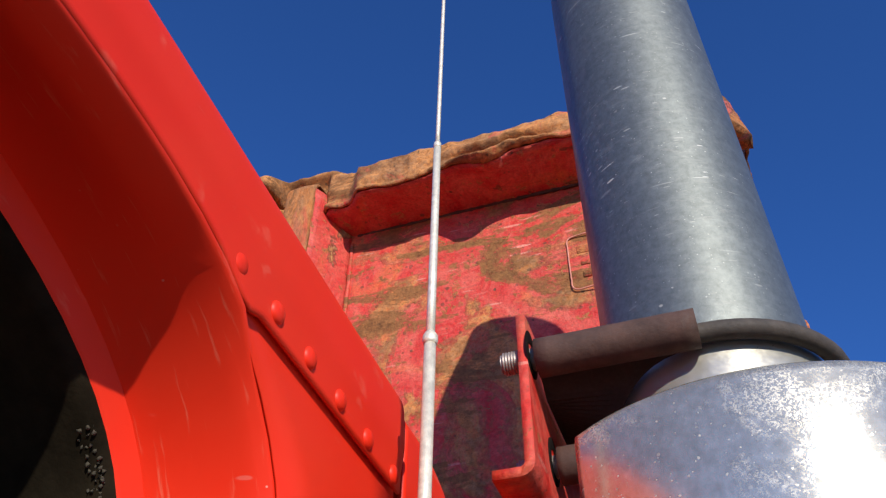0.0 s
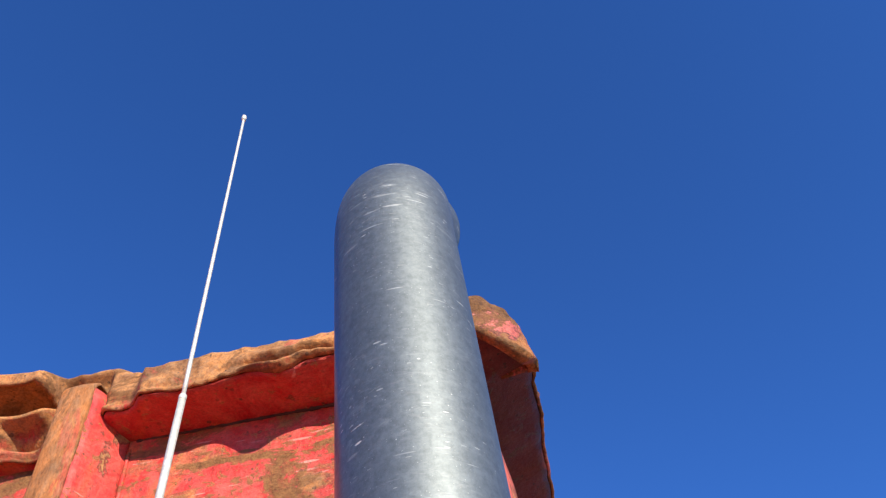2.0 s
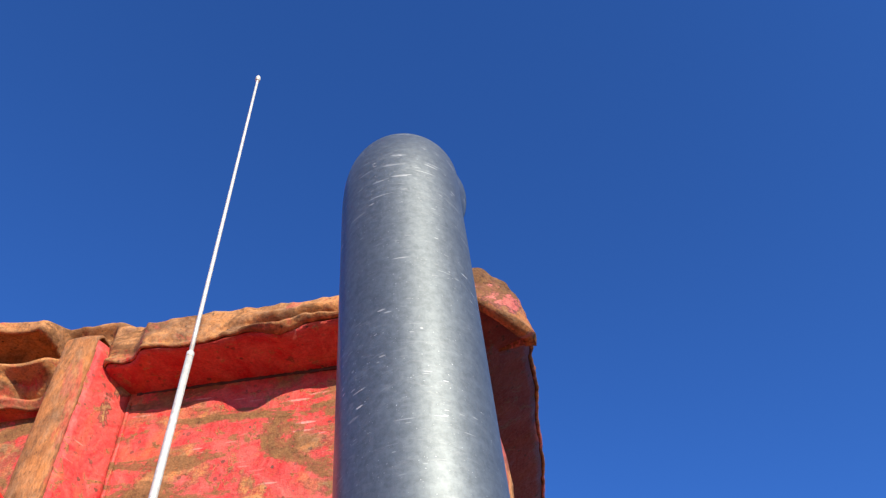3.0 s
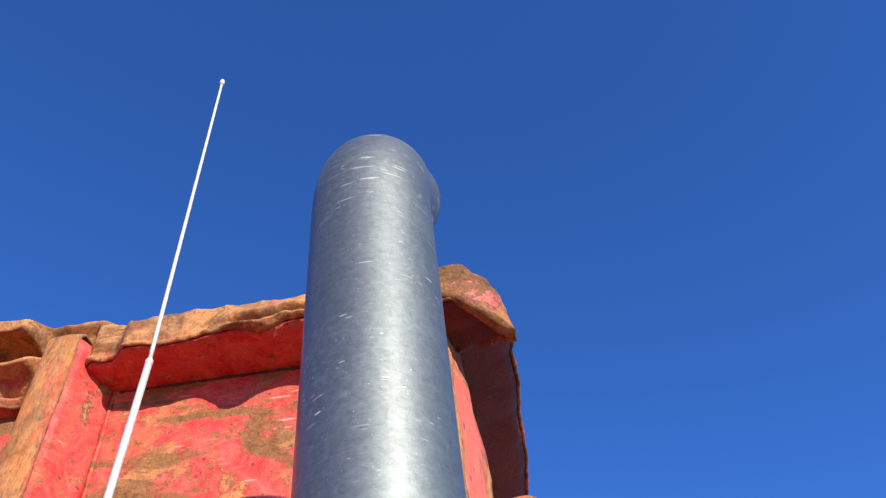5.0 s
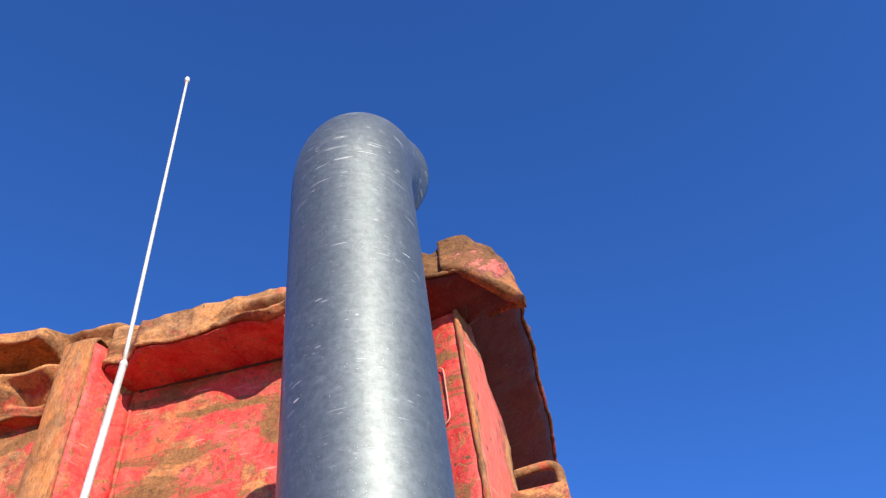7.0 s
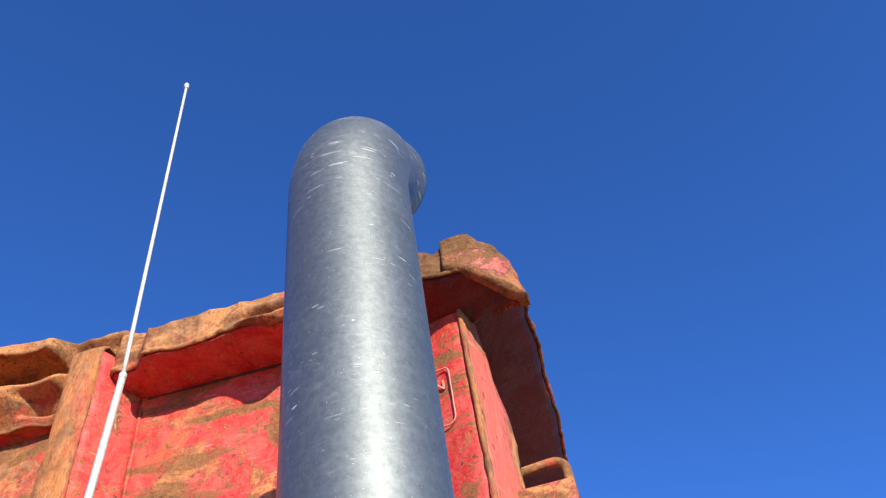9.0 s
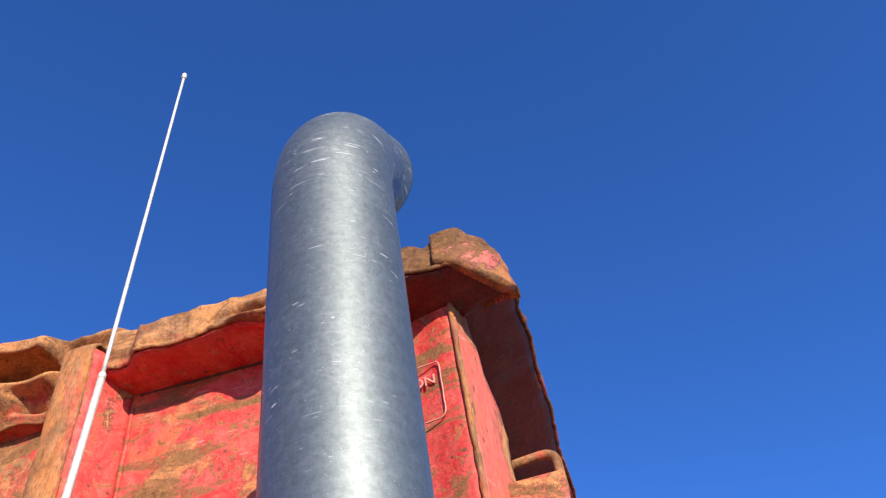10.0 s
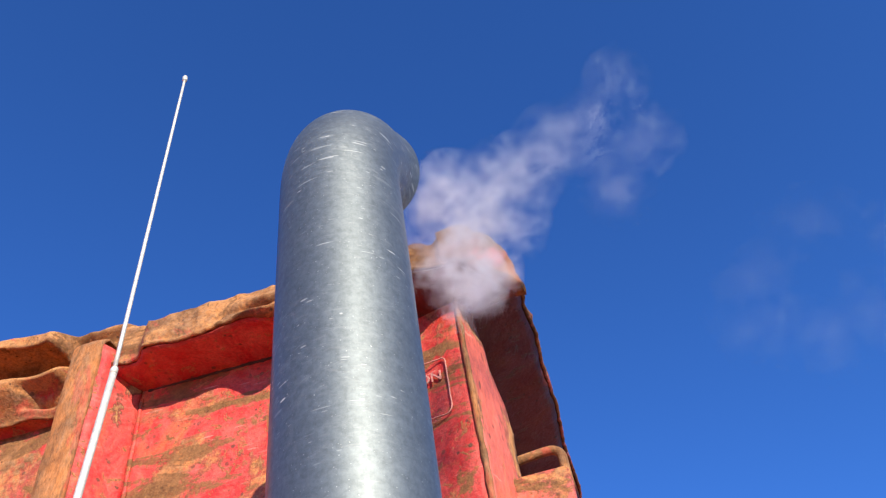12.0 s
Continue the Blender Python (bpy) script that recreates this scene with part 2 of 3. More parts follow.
FLANGE = rusted_paint("streaked_corner_paint", 0.46, red=(0.62, 0.13, 0.075), seed=8.0, mud=0.28, tan=0.3, soft=0.02, chip=0.5, along=0.3)
LUG = rusted_paint("rusty_lug_paint", 0.46, red=(0.58, 0.10, 0.06), seed=12.0, mud=0.40, tan=0.1, soft=0.025, chip=0.6, gritty=0.8)
UNDER = rusted_paint("red_paint_streaked", 0.14, red=(0.50, 0.016, 0.022), seed=7.0, mud=0.24)
CAP = rusted_paint("dark_rusty_cap", 0.50, red=(0.58, 0.15, 0.10), seed=6.0, mud=0.62, tan=0.0, soft=0.02, chip=0.7, gritty=0.9, dull=0.72)
# rim underside by the exhaust: soot, with the overhang's shade in its colour
SOOT_SHADED = rusted_paint("soot_and_shade_red", 0.16, red=(0.12, 0.010, 0.008), seed=9.0, dull=0.27, mud=0.15)
STACK = stack_metal("scratched_stack_steel", (0.192, 0.208, 0.192), 0.55, 0.87, 0.0, -0.3, 0.66)
SHIELD = stack_metal("lime_spotted_bright_steel", (0.68, 0.63, 0.49), 0.19, 0.76, 0.02, 0.12, 0.10)
coat = STACK.node_tree.nodes["Principled BSDF"].inputs
coat["Coat Weight"].default_value, coat["Coat Roughness"].default_value = 0.35, 0.2
COLLAR = plain("satin_collar_steel", (0.50, 0.48, 0.41), 0.35, 0.6, 30, 0.12, 0.1)
# flat black for the rings that paint the bolt holes' shade
BLACK = plain("hole_shade_black", (0.010, 0.007, 0.006), 0.95, 0.0, 50, 0.5, 0.3)
# saddle rust taken nearly to black: the clamp's shade is in its colour
SADDLE = plain("shaded_saddle_rust", (0.022, 0.012, 0.008), 0.9, 0.0, 60, 0.5, 0.4)
ROD = plain("dark_rusted_rod", (0.055, 0.043, 0.033), 0.75, 0.0, 60, 0.4, 0.4)
BLACK.node_tree.nodes["Principled BSDF"].inputs["Specular IOR Level"].default_value = 0.05
SLEEVE = plain("brown_rusted_sleeve", (0.072, 0.036, 0.025), 0.8, 0.0, 50, 0.4, 0.4)
THREAD = plain("zinc_thread", (0.34, 0.29, 0.26), 0.5, 0.6, 80, 0.3, 0.2)
CHROME = plain("antenna_steel", (0.72, 0.67, 0.54), 0.42, 0.3, 160, 0.25, 0.3)
RUBBER = plain("dusty_black_rubber", (0.016, 0.012, 0.007), 1.0, 0.0, 30, 0.5, 0.6)
RUBBER.node_tree.nodes["Principled BSDF"].inputs["Specular IOR Level"].default_value = 0.05
MUD = plain("dried_mud", (0.055, 0.046, 0.030), 0.98, 0.0, 90, 0.4, 0.9)
FRAME = plain("black_chassis_paint", (0.03, 0.03, 0.03), 0.6, 0.0, 20, 0.3, 0.2)
SOOT = plain("sooty_pipe_inside", (0.03, 0.028, 0.026), 0.9, 0.0, 40, 0.4, 0.2)
WELD = plain("pale_weld_bead", (0.60, 0.24, 0.17), 0.55, 0.0, 90, 0.3, 0.4)
DIRT = plain("dry_yard_dirt", (0.25, 0.20, 0.145), 0.95, 0.0, 1.5, 0.3, 0.8)


# ---- mesh helpers ----
def part(name, bm, mat, parent=None, label="", smooth=True):
    me = bpy.data.meshes.new(name)
    bmesh.ops.recalc_face_normals(bm, faces=bm.faces)
    for f in bm.faces:
        f.smooth = smooth
    bm.to_mesh(me)
    bm.free()
    me.materials.append(mat)
    ob = new(name, me)
    if parent is not None:
        ob.parent = parent
    if label:
        ob["label"] = label
    return ob


def empty(name, label, category, **tags):
    ob = new(name)
    ob.empty_display_size = 0.05
    return tagged(ob, label, category, **tags)


def grid(rows, bm=None, wrap=False):
    """Faces between rows of points; wrap closes each row on itself."""
    bm = bm or bmesh.new()
    vs = [[bm.verts.new(p) for p in row] for row in rows]
    for a, b in zip(vs, vs[1:]):
        n = len(a)
        for j in range(n if wrap else n - 1):
            bm.faces.new((a[j], a[(j + 1) % n], b[(j + 1) % n], b[j]))
    return bm


def box(x0, x1, y0, y1, z0, z1, bevel=0.003, segments=2, bm=None):
    bm = bm or bmesh.new()
    m = Matrix.LocRotScale(((x0 + x1) / 2, (y0 + y1) / 2, (z0 + z1) / 2), None, (x1 - x0, y1 - y0, z1 - z0))
    made = bmesh.ops.create_cube(bm, size=1, matrix=m)["verts"]
    edges = {e for v in made for e in v.link_edges}
    if bevel:
        bmesh.ops.bevel(bm, geom=list(edges), offset=bevel, segments=segments, affect="EDGES", profile=0.5)
    return bm


def tube(points, radius, sides=24, caps=True, bm=None):
    """A round bar along points; radius may be a function of the point's index."""
    pts = [Vector(p) for p in points]
    rows, side = [], None
    for i, p in enumerate(pts):
        way = (pts[min(i + 1, len(pts) - 1)] - pts[max(i - 1, 0)]).normalized()
        if side is None:
            side = way.orthogonal().normalized()
        side = (side - way * side.dot(way)).normalized()
        up = way.cross(side)
        r = radius(i) if callable(radius) else radius
        rows.append([p + (side * math.cos(a) + up * math.sin(a)) * r for a in np.linspace(0, 2 * math.pi, sides, endpoint=False)])
    bm = grid(rows, bm, wrap=True)
    if caps:
        bm.verts.ensure_lookup_table()
        n = len(bm.verts)
        k = sides * len(rows)
        bm.faces.new(bm.verts[n - k:n - k + sides])
        bm.faces.new(bm.verts[n - sides:n])
    return bm


def lathe(profile, sides=64, centre=(0, 0), bm=None):
    rows = [[(centre[0] + r * math.cos(a), centre[1] + r * math.sin(a), z) for a in np.linspace(0, 2 * math.pi, sides, endpoint=False)] for r, z in profile]
    return grid(rows, bm, wrap=True)


def thick(ob, t, offset=-1.0):
    s = ob.modifiers.new("thickness", "SOLIDIFY")
    s.thickness, s.offset = t, offset
    return ob


def wob(x, y, z, scale, seed=0.0):
    return noise.noise(Vector((x * scale + seed, y * scale - seed, z * scale + 2 * seed)))


def bell(x, at, width):
    return math.exp(-((x - at) / width) ** 2)


def step(x, a, b):
    k = min(1.0, max(0.0, (x - a) / (b - a)))
    return k * k * (3 - 2 * k)


# ---- ground ----
def build_ground():
    rows = []
    for r in (0.01, 0.5, 1, 2, 3, 5, 8, 13, 25, 60, 200, 800, 2500):
        rows.append([(r * math.cos(a), r * math.sin(a), 0.02 * wob(r * math.cos(a), r * math.sin(a), 0, 0.8) if 3 < r < 60 else 0.0)
                     for a in np.linspace(0, 2 * math.pi, 96, endpoint=False)])
    tagged(part("ground", grid(rows, wrap=True), DIRT), "dry brown dirt of a work yard", "ground", kind="structure")


# ---- exhaust stack ----
PIPE_R, BEND_Z, BEND_R, BEND, HEADING = 0.075, 2.079, 0.250, radians(58.6), radians(2.8)
SHIELD_R, SHIELD_Z, SHIELD_AT, SHIELD_ARC = 0.159, 1.460, (0.0152, 0.0139), (229, 412)


def stack_line(tail=0.004):
    pts = [(0, 0, z) for z in np.linspace(1.40, BEND_Z, 16)]
    way = Vector((math.sin(HEADING), math.cos(HEADING), 0))
    for a in np.linspace(0, BEND, 26)[1:]:
        pts.append(tuple(way * BEND_R * (1 - math.cos(a)) + Vector((0, 0, BEND_Z + BEND_R * math.sin(a)))))
    e = Vector(pts[-1])
    pts.append(tuple(e + (way * math.sin(BEND) + Vector((0, 0, math.cos(BEND)))) * tail))
    return pts


def build_stack():
    stack = empty("exhaust_stack", "tall scratched steel exhaust stack with a curved top above its muffler", "exhaust pipe")
    n = len(stack_line())
    thick(part("pipe", tube(stack_line(), lambda i: PIPE_R + 0.007 * step(i, n - 6, n - 1), 72, caps=False), STACK, stack, "dull blue-grey steel pipe with pale scratches"), 0.003)
    line = stack_line()
    inner = tube([line[0]] + line[1:-1], PIPE_R - 0.0045, 48, caps=False)
    part("inner_wall", inner, SOOT, stack, "sooty black inside of the pipe")
    part("collar", lathe([(0.079, 1.425), (0.079, 1.530), (0.0785, 1.534), (0.0755, 1.535)]), COLLAR, stack, "bright bare steel sleeve at the foot")
    R, Z = SHIELD_R, SHIELD_Z
    prof = [(R, z) for z in np.linspace(0.60, Z - 0.006, 9)] + [(R - 0.0008, Z - 0.002), (R - 0.003, Z), (R - 0.009, Z + 0.0005)]
    rows = []
    for r, z in prof:
        row = []
        for ang in np.linspace(SHIELD_ARC[0], SHIELD_ARC[1], 120):
            row.append((SHIELD_AT[0] + r * math.cos(radians(ang)), SHIELD_AT[1] + r * math.sin(radians(ang)), z))
        rows.append(row)
    thick(part("heat_shield", grid(rows), SHIELD, stack, "bright curved steel heat shield with white lime spots"), 0.0016, 1.0)
    part("muffler", lathe([(0.0, 0.552), (0.118, 0.552), (0.122, 0.58), (0.122, 1.385), (0.114, 1.415), (0.085, 1.428), (0.07, 1.43)], 64), FRAME, stack, "dark muffler behind its shield")
    part("base_flange", lathe([(0.0, 0.50), (0.145, 0.50), (0.145, 0.552), (0.0, 0.552)], 48, SHIELD_AT), FRAME, stack)
    return stack


def build_clamp():
    """A U-bolt round the pipe, with its legs towards the bracket, and a stud under it."""
    clamp = empty("pipe_clamp", "rusty steel U-bolt clamp round the exhaust pipe", "clamp")
    z, r = 1.532, 0.087
    pts = [(-0.02 * k, -r, z) for k in range(3, 0, -1)]
    pts += [(r * math.cos(a), r * math.sin(a), z) for a in np.linspace(-math.pi / 2, math.pi / 2, 28)]
    pts += [(-0.02 * k, r, z) for k in range(1, 4)]
    part("u_bolt", tube(pts, 0.0068, 16), ROD, clamp, "dark brown bent steel rod")

    def leg(y, z, x0, x1, r1):
        n = 12
        xs = np.linspace(x0, x1, n)
        bm = tube([(x, y, z) for x in xs], lambda i: r1 * (1 + 0.03 * wob(i * 0.9, y * 50, 0, 1.0)), 28)
        part("sleeve", bm, SLEEVE, clamp, "rust-brown spacer tube")

    def thread(y, z, x0, x1):
        n = int((x1 - x0) / 0.0005)
        bm = tube([(x0 + 0.0005 * k, y, z) for k in range(n)], lambda i: 0.0072 + (0.0010 if i % 4 < 2 else 0.0) - 0.0015 * (i < 3), 18)
        part("threaded_end", bm, THREAD, clamp, "sawn-off bolt end with bare thread")

    part("bracket", bracket(), BRACKET, clamp, "red angle bracket bolted to the clamp")
    leg(-r - 0.006, z, -0.111, -0.004, 0.0135)
    leg(r, z, -0.111, -0.03, 0.0135)
    leg(-0.046, 1.4755, -0.111, -0.070, 0.0130)
    thread(-r - 0.006, z, -0.136, -0.10)
    thread(r, z, -0.136, -0.10)
    thread(-0.046, 1.4755, -0.140, -0.10)
    # saddle block, hollowed out for the pipe and deepest in its middle
    rows = []
    for y in np.linspace(-0.089, 0.089, 61):
        x1 = min(-math.sqrt(max(0.0, 0.0845 ** 2 - y * y)), -0.005)
        low = 1.497 + 0.027 * step(abs(y), 0.042, 0.088)
        rows.append([(-0.1120, y, max(low, 1.514)), (x1 - 0.002, y, low), (x1, y, low + 0.002), (x1, y, 1.529), (-0.1120, y, 1.529)])
    bm = grid(rows, wrap=True)
    bm.verts.ensure_lookup_table()
    bm.faces.new(bm.verts[:5])
    bm.faces.new(bm.verts[-5:])
    part("saddle", bm, SADDLE, clamp, "rusted saddle block hollowed for the pipe, its shade painted in", smooth=False)
    # black rings round the bolts paint the shade inside the bracket's clearance holes
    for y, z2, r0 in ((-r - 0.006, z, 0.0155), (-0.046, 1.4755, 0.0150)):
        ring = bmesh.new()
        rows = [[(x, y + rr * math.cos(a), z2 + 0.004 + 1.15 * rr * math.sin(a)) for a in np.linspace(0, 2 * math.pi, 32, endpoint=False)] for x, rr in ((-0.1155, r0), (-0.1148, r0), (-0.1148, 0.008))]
        part("hole_shade_ring", grid(rows, ring, wrap=True), BLACK, clamp, "black ring painted as the shade in a clearance hole")
    return clamp


# ---- red vehicle ----
ARCH_Y = -0.75


def arch(half, top, height=0.2, low=0.80, power=3.0, steps=40):
    """Outline of the wheel opening in the upright plane, front foot to rear foot: (y, z, outward y, outward z)."""
    pts = [(-half, z) for z in np.linspace(low, top - height, 6, endpoint=False)]
    for a in np.linspace(math.pi, 0, steps):
        c, s = math.cos(a), math.sin(a)
        pts.append((math.copysign(abs(c) ** (2 / power), c) * half, top - height + height * abs(s) ** (2 / power)))
    pts += [(half, z) for z in np.linspace(top - height, low, 7)[1:]]
    out = []
    for i, (y, z) in enumerate(pts):
        a, b = pts[max(i - 1, 0)], pts[min(i + 1, len(pts) - 1)]
        ty, tz = b[0] - a[0], b[1] - a[1]
        d = math.hypot(ty, tz) or 1
        out.append((ARCH_Y + y, z, -tz / d, ty / d))
    return out


def arch_height(y, half=0.505, top=1.475, height=0.2, power=3.0):
    u = min(1.0, abs((y - ARCH_Y) / half))
    return top - height + height * max(0.0, 1 - u ** power) ** (1 / power)


def lip_drop(y):
    """How far the rolled edge hangs below the even arch, more towards its crown."""
    k = -0.325 - y
    return 0.0 if k <= 0 else min(0.024, 0.165 * k * k / (k + 0.012))


SKIN_X = -0.200
CREST = 1.522


def build_vehicle():
    truck = empty("red_truck", "glossy red truck with a riveted wheel fender", "truck")
    truck.matrix_basis = Matrix.Translation((0.0023, 0.0665, -0.1425)) @ Matrix.Scale(1.12, 4)
    fender = part("fender_skin", fender_skin(), RED, truck, "upper fender plate, glossy red, riveted along its lower edge")
    thick(fender, 0.002, -1.0)
    thick(part("lower_skin", lower_skin(), RED, truck), 0.0012, -1.0)
    thick(part("rear_skin", rear_skin(), RED, truck), 0.004, -1.0)
    a = arch(0.505, 1.475)
    section = [(-0.2003, 0.0172), (-0.2006, 0.0163), (-0.2013, 0.0154), (-0.2026, 0.0147), (-0.2055, 0.0138), (-0.2090, 0.0129), (-0.2130, 0.0119), (-0.2180, 0.0109), (-0.2220, 0.0101), (-0.235, 0.0078), (-0.250, 0.0054), (-0.2645, 0.0031), (-0.2650, 0.0030)]
    rows = []
    for y, z, oy, oz in a:
        k = step(y, -0.310, -0.292)
        hang = lip_drop(y)
        row = []
        for x, o in section:
            o -= hang * step(x, -0.258, -0.214)
            row.append((x - 0.0056 * k * step(x, -0.216, -0.2), y + oy * o, z + oz * o))
        rows.append(row)
    part("arch_channel", grid(rows), RED, truck, "deep rolled inner edge of the wheel arch")
    rows = [[(x, y + oy * o, z + oz * o) for x, o in ((-0.2649, 0.0032), (-0.2652, 0.0026), (-0.2665, -0.0005), (-0.2680, -0.0038), (-0.2692, -0.0070), (-0.2702, -0.0093), (-0.2715, -0.0100))] for y, z, oy, oz in a]
    part("arch_flange", grid(rows), RED, truck, "inner flange round the wheel opening")
    rows = [[(x, y + oy * o, z + oz * o) for x, o in ((-0.2695, -0.006), (-0.2708, -0.0120), (-0.2765, -0.0150), (-0.42, -0.0150))] for y, z, oy, oz in a]
    part("wheel_liner", grid(rows), RUBBER, truck, "black rubber liner inside the wheel arch")
    bm = bmesh.new()
    rng = random.Random(4)
    for y, z, oy, oz in arch(0.505, 1.475, steps=160):
        if y > -0.34 and 1.24 < z < 1.400:
            for _ in range(50):
                o = -0.0090 - rng.random() * 0.0055
                c = Vector((-0.2725 - rng.random() * 0.008, y + oy * o, z + oz * o + rng.uniform(-0.003, 0.003)))
                if rng.random() < 0.5 + 0.8 * wob(0, y, z, 40, 3.0):
                    made = bmesh.ops.create_icosphere(bm, subdivisions=1, radius=0.0005 + 0.0008 * rng.random(), matrix=Matrix.Translation(c))["verts"]
                    for q in made:
                        q.co += Vector((rng.uniform(-1, 1), rng.uniform(-1, 1), rng.uniform(-1, 1))) * 0.0006
    tagged(part("mud_crust", bm, MUD, truck, "dried grey mud caked on the liner edge"), kind="stuff")
    part("inner_panel", box(-0.62, -0.60, -1.5, 0.0, 0.7, 1.5, 0.004), RUBBER, truck)
    # rivets along the lower edge of the upper plate
    dome = lathe([(0.0063, 0.0), (0.0059, 0.0012), (0.0047, 0.0023), (0.0025, 0.0030), (0.0002, 0.0032)], 20)
    first = None
    for k in range(6):
        y = -0.3165 + 0.0350 * k + 0.0007 * k * k
        m = Matrix.Translation((SKIN_X - 0.0014 * (k == 0), y, 1.4492 - 0.0012 * k)) @ Matrix.Rotation(radians(90), 4, "Y")
        if first is None:
            first = part("rivet", dome, RED, truck)
            rivet = first
        else:
            rivet = new("rivet", first.data)
            rivet.parent = truck
        rivet.matrix_basis = m
    # body under and beside the fender
    part("body", box(-1.9, -0.62, -1.6, 0.05, 0.75, 1.50, 0.03, 3), RED, truck)
    part("chassis", box(-1.6, 0.20, -0.19, 0.15, 0.44, 0.5737, 0.01), FRAME, truck, "black chassis step that carries the muffler")
    for x in (-0.45, -1.75):
        bm = bmesh.new()
        prof = [(0.30, -0.14), (0.40, -0.15), (0.44, -0.13), (0.455, -0.08), (0.46, 0.0), (0.455, 0.08), (0.44, 0.13), (0.40, 0.15), (0.30, 0.14), (0.0, 0.10)]
        lathe([(0.0, -0.10)] + prof, 64, bm=bm)
        w = part("wheel", bm, RUBBER, truck, "dusty black rubber tyre")
        w.matrix_basis = Matrix.Translation((x, ARCH_Y, 0.587)) @ Matrix.Rotation(radians(90), 4, "Y")
    return truck


def bracket():
    """An angle: an upright plate with its foot turned away from the stack."""
    line = [(-0.1155, 1.564), (-0.1155, 1.452)]
    line += [(-0.1255 + 0.010 * math.cos(a), 1.450 - 0.010 * math.sin(a)) for a in np.linspace(0, math.pi / 2, 8)]
    line += [(-0.143, 1.440)]
    pts = [Vector((x, z)) for x, z in line]
    back = []
    for i, p in enumerate(pts):
        d = (pts[min(i + 1, len(pts) - 1)] - pts[max(i - 1, 0)]).normalized()
        back.append(p + Vector((d.y, -d.x)) * 0.0065)
    loop = pts + back[::-1]
    rows = [[(p.x, y, p.y) for p in loop] for y in (-0.1045, -0.1040, -0.1030, -0.05, 0.0, 0.05, 0.10, 0.13)]
    bm = grid(rows, wrap=True)
    bm.verts.ensure_lookup_table()
    bm.faces.new(bm.verts[:len(loop)])
    bm.faces.new(bm.verts[-len(loop):])
    return bm


def fender_skin():
    rows = []
    for y in np.linspace(-1.30, -0.1125, 120):
        slope = (arch_height(y + 0.002) - arch_height(y - 0.002)) / 0.004
        low = arch_height(y) + (0.0168 - lip_drop(y)) * min(2.0, math.hypot(1.0, slope))
        k = step(y, -0.310, -0.292)
        low = low * (1 - k) + 1.4362 * k
        sag = 0.0007 * (1 + wob(0, y, 0, 6))
        crest = CREST - 0.010 * step(y, -0.5, -0.1)
        row = [(SKIN_X - 0.0001, y, low), (SKIN_X + 0.0002, y, low + 0.004), (SKIN_X + 0.0004, y, low + 0.008)]
        for q in np.linspace(0.25, 1, 8):
            z = low + (crest - 0.022 - low) * q
            row.append((SKIN_X + 0.0005 + (0.0012 * math.sin(q * math.pi) + sag) * step(q, 0.2, 0.6), y, z))
        for ang in np.linspace(0, math.pi / 2, 8)[1:]:
            row.append((SKIN_X + 0.0005 + sag - 0.012 * (1 - math.cos(ang)), y, crest - 0.022 + 0.022 * math.sin(ang)))
        row += [(SKIN_X - 0.1, y, crest + 0.006), (-0.62, y, crest + 0.01)]
        rows.append(row)
    return grid(rows)


def lower_skin():
    rows = []
    for y, z, oy, oz in arch(0.505, 1.475):
        if y < -0.75:
            continue
        a = (y + oy * 0.0158, z + oz * 0.0158)
        dy, dz = a[0] - ARCH_Y, a[1] - 1.0
        s = min((-0.1125 - ARCH_Y) / dy if dy > 1e-4 else 99, 0.462 / dz if dz > 1e-4 else 99)
        s = max(s, 1.0)
        b = (ARCH_Y + dy * s, 1.0 + dz * s)
        rows.append([(SKIN_X - 0.0050 - 0.0006 * (1 - q), a[0] + (b[0] - a[0]) * q, a[1] + (b[1] - a[1]) * q) for q in np.linspace(0, 1, 5)])
    return grid(rows)


def rear_skin():
    rows = []
    for y in np.linspace(-0.1035, 0.03, 24):
        crest = CREST - 0.014 - 0.03 * step(y, -0.07, 0.05)
        inset = 0.03 * step(y, -0.02, 0.03)
        row = [(SKIN_X - 0.001 - inset, y, z) for z in np.linspace(0.8, crest - 0.022, 10)]
        for ang in np.linspace(0, math.pi / 2, 8)[1:]:
            row.append((SKIN_X - 0.001 - inset - 0.022 * (1 - math.cos(ang)), y, crest - 0.022 + 0.022 * math.sin(ang)))
        row.append((-0.62, y, crest + 0.004))
        rows.append(row)
    return grid(rows)


# ---- antenna ----
JOINT = (-0.178, -0.118, 1.757)
LEAN_X, LEAN_Y = -0.020, 0.080


def mast(z):
    return (JOINT[0] + (z - JOINT[2]) * LEAN_X, JOINT[1] + (z - JOINT[2]) * LEAN_Y, z)


